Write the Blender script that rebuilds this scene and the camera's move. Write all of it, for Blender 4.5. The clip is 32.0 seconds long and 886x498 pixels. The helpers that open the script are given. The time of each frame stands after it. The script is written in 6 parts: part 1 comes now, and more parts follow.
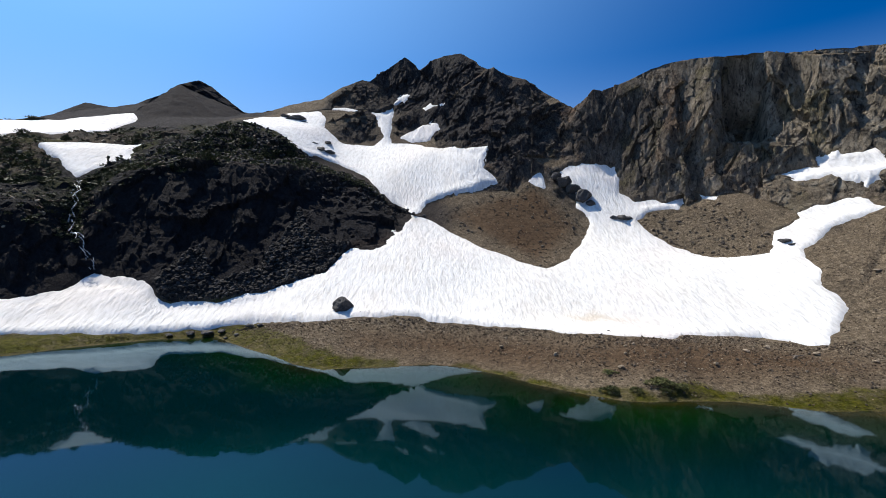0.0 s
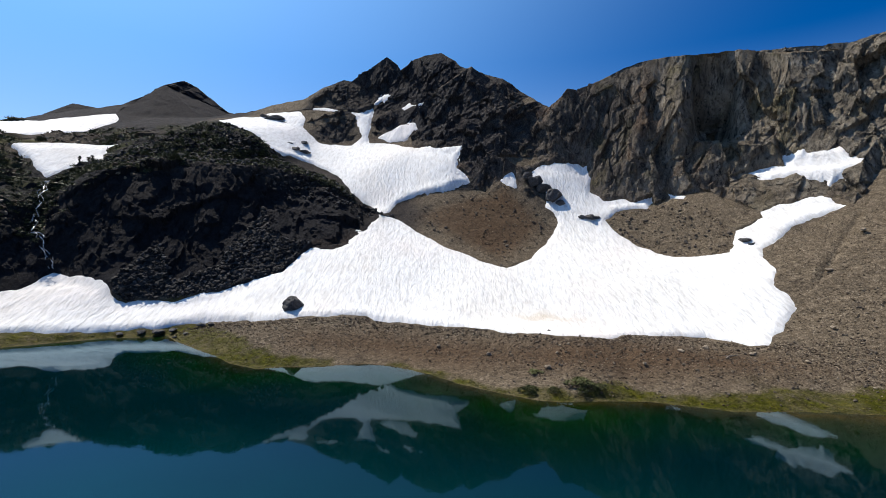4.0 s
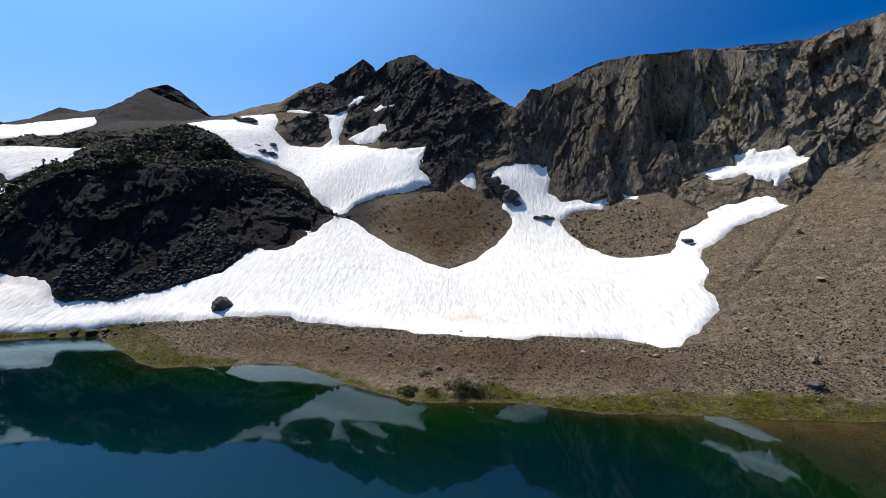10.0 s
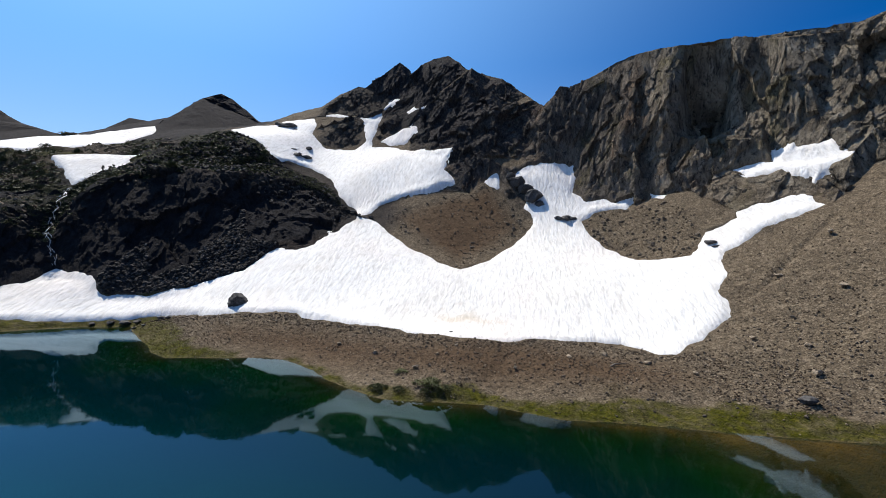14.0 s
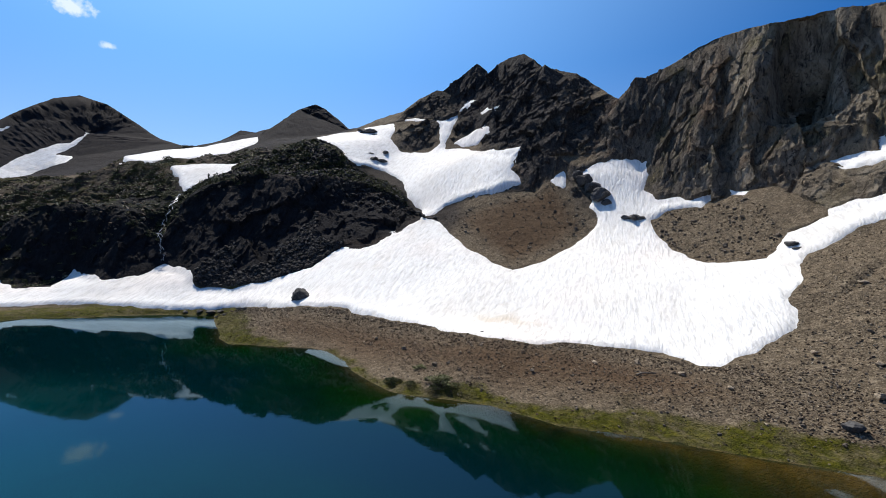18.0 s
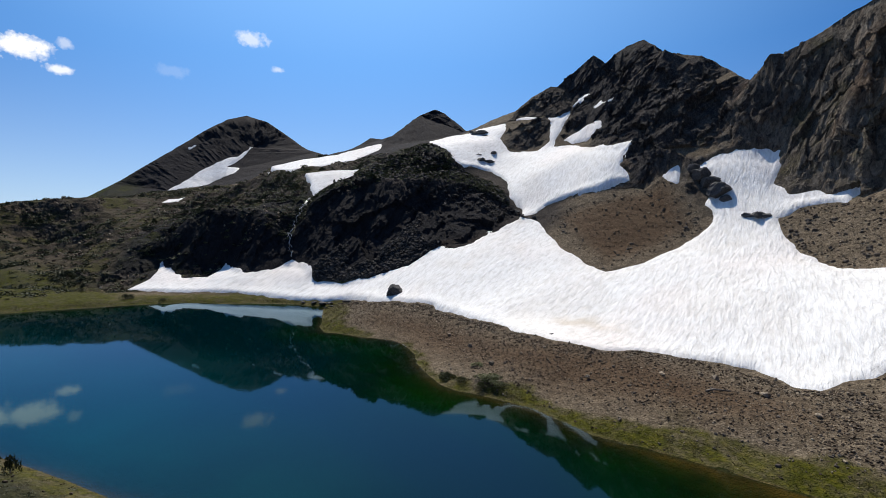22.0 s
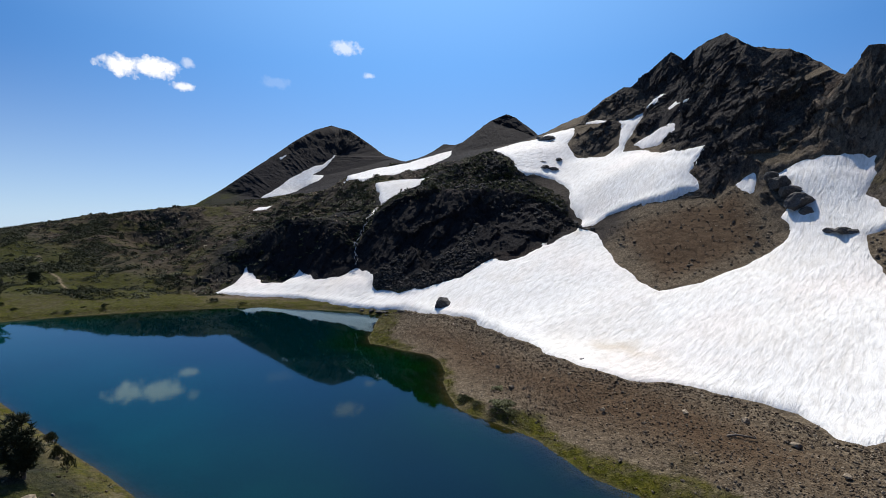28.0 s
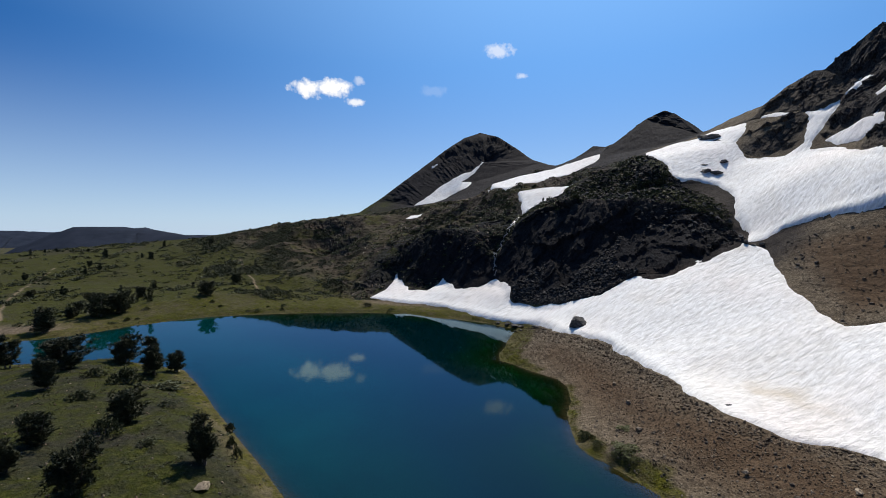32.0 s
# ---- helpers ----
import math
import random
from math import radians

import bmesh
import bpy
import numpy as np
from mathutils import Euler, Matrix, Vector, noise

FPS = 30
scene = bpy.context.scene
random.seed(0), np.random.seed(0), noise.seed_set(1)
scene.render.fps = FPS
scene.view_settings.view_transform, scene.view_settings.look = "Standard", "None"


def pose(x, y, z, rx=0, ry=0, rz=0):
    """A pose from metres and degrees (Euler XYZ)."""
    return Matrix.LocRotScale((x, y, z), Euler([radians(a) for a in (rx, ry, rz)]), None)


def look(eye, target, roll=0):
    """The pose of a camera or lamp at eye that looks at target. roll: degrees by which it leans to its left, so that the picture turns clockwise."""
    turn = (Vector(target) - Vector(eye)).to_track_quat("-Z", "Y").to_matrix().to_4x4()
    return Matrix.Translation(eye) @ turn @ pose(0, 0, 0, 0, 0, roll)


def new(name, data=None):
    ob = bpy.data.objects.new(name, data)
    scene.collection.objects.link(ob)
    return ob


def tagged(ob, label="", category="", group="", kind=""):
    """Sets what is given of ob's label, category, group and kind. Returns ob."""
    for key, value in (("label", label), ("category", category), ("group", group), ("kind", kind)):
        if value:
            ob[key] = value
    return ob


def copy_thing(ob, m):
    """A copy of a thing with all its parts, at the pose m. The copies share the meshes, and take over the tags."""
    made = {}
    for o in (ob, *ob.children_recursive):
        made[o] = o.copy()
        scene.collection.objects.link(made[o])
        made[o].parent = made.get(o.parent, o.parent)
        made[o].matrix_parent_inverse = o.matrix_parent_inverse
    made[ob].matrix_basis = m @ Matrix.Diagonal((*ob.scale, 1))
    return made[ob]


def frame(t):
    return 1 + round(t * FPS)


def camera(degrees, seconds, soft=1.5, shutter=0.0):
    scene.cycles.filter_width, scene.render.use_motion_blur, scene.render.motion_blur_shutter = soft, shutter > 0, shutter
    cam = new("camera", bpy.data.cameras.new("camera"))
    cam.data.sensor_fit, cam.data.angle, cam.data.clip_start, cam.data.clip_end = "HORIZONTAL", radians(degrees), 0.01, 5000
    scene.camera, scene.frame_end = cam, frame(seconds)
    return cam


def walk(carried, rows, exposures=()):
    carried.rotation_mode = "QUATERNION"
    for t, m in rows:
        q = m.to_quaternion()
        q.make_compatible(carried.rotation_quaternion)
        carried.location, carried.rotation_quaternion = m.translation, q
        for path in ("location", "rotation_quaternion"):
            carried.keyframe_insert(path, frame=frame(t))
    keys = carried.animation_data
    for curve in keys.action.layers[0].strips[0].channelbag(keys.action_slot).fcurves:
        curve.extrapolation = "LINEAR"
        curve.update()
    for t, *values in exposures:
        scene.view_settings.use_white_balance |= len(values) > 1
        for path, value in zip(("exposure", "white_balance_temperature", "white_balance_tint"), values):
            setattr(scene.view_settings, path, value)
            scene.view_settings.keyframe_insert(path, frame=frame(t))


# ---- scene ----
cam = camera(85.84, 32.0, soft=0.9)
ROWS = [
    (0.0, 0.00, 0.00, 27.02, 87.92, -0.02, -0.17),
    (0.5, 1.86, -0.01, 27.00, 87.90, 0.02, -0.10),
    (1.0, 3.71, -0.00, 26.98, 87.90, 0.01, -0.04),
    (1.5, 5.54, -0.01, 26.97, 87.90, -0.01, 0.04),
    (2.0, 7.33, -0.01, 26.95, 87.89, 0.01, 0.14),
    (2.5, 9.08, -0.01, 26.94, 87.89, 0.00, 0.21),
    (3.0, 10.82, -0.01, 26.93, 87.90, 0.01, 0.27),
    (3.5, 12.57, 0.01, 26.92, 87.90, 0.00, 0.35),
    (5.5, 19.87, 0.27, 26.91, 87.94, 0.08, 0.68),
    (6.0, 21.66, 0.30, 26.89, 87.95, 0.09, 0.74),
    (6.5, 23.46, 0.33, 26.86, 87.97, 0.08, 0.85),
    (7.0, 25.27, 0.35, 26.84, 88.00, 0.09, 0.96),
    (7.5, 27.08, 0.35, 26.82, 88.01, 0.10, 1.04),
    (8.0, 28.89, 0.36, 26.80, 88.03, 0.08, 1.16),
    (8.5, 30.70, 0.36, 26.78, 88.04, 0.07, 1.30),
    (9.0, 32.51, 0.37, 26.78, 88.06, 0.07, 1.42),
    (9.5, 34.33, 0.37, 26.77, 88.06, 0.07, 1.57),
    (10.0, 36.16, 0.39, 26.77, 88.06, 0.07, 1.75),
    (10.5, 38.00, 0.43, 26.77, 88.06, 0.04, 1.89),
    (11.0, 39.83, 0.49, 26.77, 88.05, 0.05, 2.09),
    (11.5, 41.68, 0.57, 26.78, 88.05, 0.05, 2.27),
    (12.0, 43.54, 0.66, 26.78, 88.05, 0.03, 2.44),
    (12.5, 45.39, 0.77, 26.78, 88.06, 0.03, 2.65),
    (13.0, 47.21, 0.89, 26.78, 88.09, 0.02, 4.27),
    (13.5, 49.00, 1.03, 26.78, 88.11, -0.04, 6.59),
    (14.0, 50.76, 1.19, 26.77, 88.12, -0.06, 8.68),
    (14.5, 52.55, 1.37, 26.77, 88.12, -0.10, 10.57),
    (16.5, 59.92, 2.33, 26.75, 88.14, -0.10, 16.42),
    (17.0, 61.73, 2.68, 26.76, 88.13, -0.09, 17.83),
    (17.5, 63.51, 3.05, 26.79, 88.12, -0.09, 19.24),
    (18.0, 65.27, 3.45, 26.82, 88.11, -0.08, 20.51),
    (18.5, 67.01, 3.88, 26.86, 88.09, -0.07, 21.76),
    (19.0, 68.75, 4.36, 26.90, 88.06, -0.05, 23.26),
    (19.5, 70.49, 4.90, 26.93, 88.07, -0.04, 25.45),
    (20.0, 72.22, 5.51, 26.96, 88.05, -0.03, 27.82),
    (20.5, 73.91, 6.18, 26.98, 88.05, -0.04, 30.30),
    (21.0, 75.52, 6.88, 26.99, 88.04, -0.03, 32.61),
    (21.5, 77.04, 7.59, 26.99, 88.04, -0.06, 34.50),
    (22.0, 78.44, 8.26, 26.99, 88.02, -0.08, 36.37),
    (22.5, 79.72, 8.88, 27.02, 88.04, -0.11, 38.76),
    (23.0, 80.90, 9.44, 27.09, 87.99, -0.17, 40.95),
    (23.5, 82.01, 9.94, 27.19, 87.95, -0.18, 41.81),
    (24.0, 83.04, 10.42, 27.36, 87.94, -0.19, 41.86),
    (24.5, 84.02, 10.89, 27.58, 87.93, -0.19, 41.95),
    (26.5, 87.00, 12.89, 29.85, 87.92, -0.19, 42.10),
    (27.0, 87.64, 13.46, 30.54, 87.92, -0.17, 42.74),
    (27.5, 88.27, 14.03, 31.24, 87.92, -0.17, 44.55),
    (28.0, 88.88, 14.59, 31.93, 87.91, -0.15, 46.54),
    (28.5, 89.47, 15.14, 32.62, 87.91, -0.12, 48.03),
    (29.0, 90.06, 15.67, 33.30, 87.89, -0.11, 49.34),
    (29.5, 90.61, 16.21, 33.98, 87.88, -0.11, 51.51),
    (30.0, 91.12, 16.75, 34.65, 87.91, -0.12, 54.48),
    (30.5, 91.61, 17.26, 35.31, 87.90, -0.17, 57.53),
    (31.0, 92.07, 17.73, 35.99, 87.92, -0.15, 60.73),
    (31.5, 92.52, 18.17, 36.66, 87.91, -0.16, 63.54),
    (32.0, 92.96, 18.59, 37.33, 87.90, -0.11, 64.55),
]
walk(cam, [(t, pose(x, y, z, rx, ry, rz)) for t, x, y, z, rx, ry, rz in ROWS], [(0.0, 0.36), (18.0, 0.30), (23.0, 0.10), (28.0, 0.12), (32.0, 0.02)])

# ---- light: a high sun ahead and to the west, clear mountain sky ----
SUN_AZIMUTH, SUN_HEIGHT = 46.0, 53.0
world = bpy.data.worlds.new("sky")
scene.world = world
world.use_nodes = True
wn, wl = world.node_tree.nodes, world.node_tree.links
wn.clear()
sky = wn.new("ShaderNodeTexSky")
sky.sky_type, sky.sun_disc, sky.altitude = "NISHITA", False, 2800
sky.sun_elevation, sky.sun_rotation = radians(SUN_HEIGHT), radians(-SUN_AZIMUTH)
sky.air_density, sky.dust_density, sky.ozone_density = 1.0, 0.7, 2.0
back = wn.new("ShaderNodeBackground")
back.inputs["Strength"].default_value = 0.10
wout = wn.new("ShaderNodeOutputWorld")


def sky_with_clouds():
    """Small fair-weather clouds in the west: azimuth, height, half width and half height in degrees, density."""
    def vec(op, *ins):
        n = wn.new("ShaderNodeVectorMath")
        n.operation = op
        for sock, val in zip(n.inputs, ins):
            if isinstance(val, bpy.types.NodeSocket):
                wl.new(val, sock)
            else:
                sock.default_value = val
        return n.outputs["Value" if op in ("DOT_PRODUCT", "LENGTH") else "Vector"]

    def num(op, a, b=0.0, clamp=False):
        n = wn.new("ShaderNodeMath")
        n.operation, n.use_clamp = op, clamp
        for sock, val in zip(n.inputs, (a, b)):
            if isinstance(val, bpy.types.NodeSocket):
                wl.new(val, sock)
            else:
                sock.default_value = val
        return n.outputs[0]

    ray = wn.new("ShaderNodeTexCoord").outputs["Generated"]
    puffs = []
    for scale, detail in ((26.0, 6.0), (70.0, 4.0)):
        t = wn.new("ShaderNodeTexNoise")
        t.inputs["Scale"].default_value, t.inputs["Detail"].default_value, t.inputs["Roughness"].default_value = scale, detail, 0.62
        wl.new(ray, t.inputs["Vector"])
        puffs.append(t.outputs["Fac"])
    ragged = num("ADD", num("MULTIPLY", puffs[0], 1.5), num("MULTIPLY", puffs[1], 0.9))
    total = None
    for az, el, w, h, dense in ((80.6, 15.95, 2.3, 1.3, 1.0), (77.5, 16.25, 2.5, 1.15, 1.0), (74.8, 14.8, 1.2, 0.5, 0.8), (74.3, 17.05, 0.9, 0.6, 0.4),
                                (58.1, 20.25, 1.9, 1.0, 0.55), (55.2, 17.65, 0.9, 0.45, 0.45), (65.7, 16.2, 1.8, 0.8, 0.10)):
        a, e = radians(az), radians(el)
        mid = (-math.sin(a) * math.cos(e), math.cos(a) * math.cos(e), math.sin(e))
        side = (-math.cos(a), -math.sin(a), 0.0)
        top = tuple(Vector(side).cross(Vector(mid)) * -1)
        u = num("DIVIDE", vec("DOT_PRODUCT", ray, side), math.sin(radians(w)))
        v = num("DIVIDE", vec("DOT_PRODUCT", ray, top), math.sin(radians(h)))
        d = num("SQRT", num("ADD", num("MULTIPLY", u, u), num("MULTIPLY", v, v)))
        front = num("GREATER_THAN", vec("DOT_PRODUCT", ray, mid), 0.5)
        fill = num("MULTIPLY", num("SUBTRACT", num("SUBTRACT", ragged, num("MULTIPLY", d, 0.75)), 0.55), 2.4, True)
        fill = num("MULTIPLY", num("MULTIPLY", fill, dense), front)
        total = fill if total is None else num("MAXIMUM", total, fill)
    mixer = wn.new("ShaderNodeMix")
    mixer.data_type = "RGBA"
    wl.new(total, mixer.inputs[0])
    rich = wn.new("ShaderNodeHueSaturation")
    rich.inputs["Saturation"].default_value = 1.5
    rich.inputs["Hue"].default_value = 0.512
    rich.inputs["Value"].default_value = 0.77
    wl.new(sky.outputs[0], rich.inputs["Color"])
    # brighter towards the sun, pale low over the horizon
    e, a = radians(SUN_HEIGHT), radians(SUN_AZIMUTH)
    to_sun = vec("DOT_PRODUCT", ray, (-math.sin(a) * math.cos(e), math.cos(a) * math.cos(e), math.sin(e)))
    glow = num("POWER", num("DIVIDE", num("SUBTRACT", to_sun, 0.30), 0.6, True), 2.1)
    bright = wn.new("ShaderNodeMix")
    bright.data_type, bright.blend_type = "RGBA", "ADD"
    wl.new(glow, bright.inputs[0])
    wl.new(rich.outputs[0], bright.inputs[6])
    bright.inputs[7].default_value = (2.2, 4.0, 5.8, 1)
    low = num("POWER", num("SUBTRACT", 1.0, num("DIVIDE", vec("DOT_PRODUCT", ray, (0, 0, 1)), 0.33, True), True), 1.4)
    haze = wn.new("ShaderNodeMix")
    haze.data_type = "RGBA"
    wl.new(num("MULTIPLY", low, 0.82), haze.inputs[0])
    wl.new(bright.outputs[2], haze.inputs[6])
    haze.inputs[7].default_value = (4.8, 6.3, 8.4, 1)
    wl.new(haze.outputs[2], mixer.inputs[6])
    mixer.inputs[7].default_value = (10.5, 10.4, 10.3, 1)
    return mixer.outputs[2]


wl.new(sky_with_clouds(), back.inputs["Color"])
wl.new(back.outputs[0], wout.inputs["Surface"])
sun = new("sun", bpy.data.lights.new("sun", "SUN"))
sun.data.energy, sun.data.angle, sun.data.color = 5.0, radians(0.53), (1.0, 0.92, 0.80)
a, h = radians(SUN_AZIMUTH), radians(SUN_HEIGHT)
sun.matrix_world = look((-600 * math.sin(a) * math.cos(h), 600 * math.cos(a) * math.cos(h), 600 * math.sin(h)), (0, 0, 0))


# ---- materials ----
def material(name):
    m = bpy.data.materials.new(name)
    m.use_nodes = True
    nt = m.node_tree
    return m, nt, nt.nodes["Principled BSDF"]


class Nodes:
    """Short calls for shader nodes."""

    def __init__(self, nt):
        self.n, self.l = nt.nodes, nt.links
        self.at = self.n.new("ShaderNodeNewGeometry").outputs["Position"]

    def put(self, sock, value):
        if isinstance(value, bpy.types.NodeSocket):
            self.l.new(value, sock)
        elif isinstance(value, tuple) and len(value) == 3 and sock.type == "RGBA":
            sock.default_value = (*value, 1)
        else:
            sock.default_value = value

    def attr(self, name):
        a = self.n.new("ShaderNodeAttribute")
        a.attribute_name = name
        return a.outputs["Fac"]

    def noise(self, scale, detail=4, rough=0.55, stretch=(1, 1, 1), warp=0.0, vec=None):
        mp = self.n.new("ShaderNodeMapping")
        mp.inputs["Scale"].default_value = stretch
        self.l.new(vec or self.at, mp.inputs["Vector"])
        t = self.n.new("ShaderNodeTexNoise")
        t.inputs["Scale"].default_value, t.inputs["Detail"].default_value = scale, detail
        t.inputs["Roughness"].default_value, t.inputs["Distortion"].default_value = rough, warp
        self.l.new(mp.outputs[0], t.inputs["Vector"])
        return t.outputs["Fac"]

    def cells(self, scale, out="Distance", stretch=(1, 1, 1), feature="F1", rand=1.0):
        mp = self.n.new("ShaderNodeMapping")
        mp.inputs["Scale"].default_value = stretch
        self.l.new(self.at, mp.inputs["Vector"])
        t = self.n.new("ShaderNodeTexVoronoi")
        t.feature = feature
        t.inputs["Scale"].default_value = scale
        t.inputs["Randomness"].default_value = rand
        self.l.new(mp.outputs[0], t.inputs["Vector"])
        return t.outputs[out]

    def ramp(self, fac, *stops):
        r = self.n.new("ShaderNodeValToRGB")
        e = r.color_ramp.elements
        while len(e) < len(stops):
            e.new(0.5)
        for el, (pos, col) in zip(e, stops):
            el.position = pos
            el.color = (*col, 1) if isinstance(col, tuple) else (col, col, col, 1)
        self.l.new(fac, r.inputs["Fac"])
        return r.outputs["Color"]

    def mix(self, fac, a, b, mode="MIX"):
        m = self.n.new("ShaderNodeMix")
        m.data_type, m.blend_type = "RGBA", mode
        self.put(m.inputs[0], fac)
        self.put(m.inputs[6], a)
        self.put(m.inputs[7], b)
        return m.outputs[2]

    def math(self, op, a, b=0.0, clamp=False):
        m = self.n.new("ShaderNodeMath")
        m.operation, m.use_clamp = op, clamp
        self.put(m.inputs[0], a)
        self.put(m.inputs[1], b)
        return m.outputs[0]

    def bump(self, height, strength, distance, normal=None):
        b = self.n.new("ShaderNodeBump")
        b.inputs["Strength"].default_value, b.inputs["Distance"].default_value = strength, distance
        self.l.new(height, b.inputs["Height"])
        if normal:
            self.l.new(normal, b.inputs["Normal"])
        return b.outputs[0]


def terrain_material():
    m, nt, bsdf = material("mountain ground")
    k = Nodes(nt)
    rock, grass, red, dark = k.attr("rock"), k.attr("grass"), k.attr("red"), k.attr("dark")
    big, mid, fine = k.noise(0.03, 5), k.noise(0.16, 6, 0.6), k.noise(1.3, 8, 0.65)
    streak = k.noise(0.22, 7, 0.62, (1, 1, 0.28), 0.6)
    stone = k.cells(1.1, "Color")
    pebble = k.cells(4.2, "Color")
    # rock: grey-brown volcanic, with rusty, ochre and olive fields and dark cracks
    crack = k.noise(0.55, 9, 0.72, (1, 1, 0.4), 0.8)
    sharp = k.noise(1.5, 6, 0.75, (1, 1, 0.45), 0.5)
    c_rock = k.ramp(streak, (0.30, (0.030, 0.026, 0.024)), (0.5, (0.080, 0.067, 0.056)), (0.70, (0.20, 0.168, 0.135)))
    rust = k.math("MULTIPLY", k.ramp(k.noise(0.045, 6, 0.65, (1, 1, 0.5), 0.6), (0.52, 0.0), (0.62, 1.0)), 0.7)
    c_rock = k.mix(rust, c_rock, k.ramp(sharp, (0.35, (0.075, 0.034, 0.016)), (0.65, (0.20, 0.105, 0.052))))
    c_rock = k.mix(k.attr("pale"), c_rock, k.ramp(streak, (0.30, (0.075, 0.064, 0.050)), (0.5, (0.185, 0.158, 0.120)), (0.70, (0.36, 0.315, 0.245))))
    olive = k.math("MULTIPLY", k.ramp(k.noise(0.07, 7, 0.7, (1, 1, 0.7)), (0.54, 0.0), (0.64, 1.0)), 0.55)
    c_rock = k.mix(olive, c_rock, k.ramp(sharp, (0.35, (0.045, 0.040, 0.014)), (0.65, (0.15, 0.128, 0.045))))
    c_rock = k.mix(k.ramp(crack, (0.38, 0.9), (0.50, 0.0)), c_rock, (0.018, 0.016, 0.016))
    c_rock = k.mix(k.math("MULTIPLY", k.ramp(crack, (0.55, 0.0), (0.68, 1.0)), 0.5), c_rock, (0.27, 0.232, 0.19))
    c_rock = k.mix(k.ramp(sharp, (0.34, 0.7), (0.46, 0.0)), c_rock, (0.020, 0.018, 0.017))
    c_rock = k.mix(k.math("MULTIPLY", k.ramp(sharp, (0.56, 0.0), (0.66, 1.0)), 0.45), c_rock, (0.30, 0.26, 0.21))
    # dark grey summit rock, with its backlit shade mixed into the colour
    c_rock = k.mix(k.attr("slate_shade"), c_rock, k.ramp(sharp, (0.36, (0.010, 0.010, 0.012)), (0.5, (0.028, 0.027, 0.029)), (0.66, (0.088, 0.082, 0.080))))
    # dark: near-black that also holds the shade of the hill's face
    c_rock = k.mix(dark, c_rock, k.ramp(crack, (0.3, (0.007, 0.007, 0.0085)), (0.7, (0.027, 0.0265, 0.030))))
    # scree: small broken stone
    c_scree = k.ramp(mid, (0.3, (0.090, 0.068, 0.045)), (0.7, (0.155, 0.120, 0.080)))
    c_scree = k.mix(0.55, c_scree, k.ramp(pebble, (0.1, (0.026, 0.022, 0.017)), (0.55, (0.135, 0.106, 0.074)), (0.9, (0.35, 0.29, 0.215))))
    c_scree = k.mix(0.35, c_scree, k.ramp(stone, (0.15, (0.030, 0.024, 0.018)), (0.6, (0.10, 0.077, 0.052)), (0.95, (0.26, 0.21, 0.15))))
    c_scree = k.mix(k.math("MULTIPLY", k.ramp(fine, (0.36, 0.9), (0.52, 0.0)), 0.55), c_scree, (0.034, 0.027, 0.021))
    c_scree = k.mix(k.math("MULTIPLY", red, k.ramp(big, (0.35, 0.72), (0.65, 0.94))), c_scree, k.ramp(fine, (0.35, (0.042, 0.025, 0.014)), (0.65, (0.108, 0.068, 0.040))))
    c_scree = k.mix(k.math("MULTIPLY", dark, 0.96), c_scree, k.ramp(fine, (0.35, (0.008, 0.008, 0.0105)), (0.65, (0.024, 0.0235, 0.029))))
    c_scree = k.mix(k.attr("trail"), c_scree, (0.20, 0.155, 0.105))
    c_scree = k.mix(k.attr("bed"), c_scree, k.ramp(k.noise(0.12, 7, 0.65), (0.35, (0.06, 0.030, 0.010)), (0.62, (0.26, 0.13, 0.03))))
    c_grass = k.ramp(k.noise(0.9, 8, 0.7), (0.28, (0.012, 0.012, 0.002)), (0.5, (0.045, 0.047, 0.004)), (0.72, (0.112, 0.098, 0.010)))
    c_grass = k.mix(k.math("MULTIPLY", dark, 0.75), c_grass, k.ramp(fine, (0.3, (0.008, 0.011, 0.002)), (0.5, (0.026, 0.034, 0.005)), (0.7, (0.078, 0.076, 0.020))))
    patchy = k.math("MULTIPLY", grass, k.ramp(k.noise(0.35, 7, 0.65), (0.3, 0.35), (0.55, 1.0)), True)
    c = k.mix(rock, c_scree, c_rock)
    c = k.mix(patchy, c, c_grass)
    nt.links.new(c, bsdf.inputs["Base Color"])
    bsdf.inputs["Roughness"].default_value = 0.93
    bsdf.inputs["Specular IOR Level"].default_value = 0.06
    n1 = k.bump(k.cells(1.9, "Distance"), 0.35, 0.25)
    n2 = k.bump(k.cells(4.2, "Distance"), 0.7, 0.14, n1)
    n3 = k.bump(k.noise(0.9, 9, 0.68, (1, 1, 0.55)), 0.7, 0.5, n2)
    flute = k.math("MULTIPLY", rock, k.noise(1.1, 8, 0.68, (1.3, 1.3, 0.2), 0.4))
    n4 = k.bump(flute, 0.9, 0.9, n3)
    nt.links.new(n4, bsdf.inputs["Normal"])
    return m


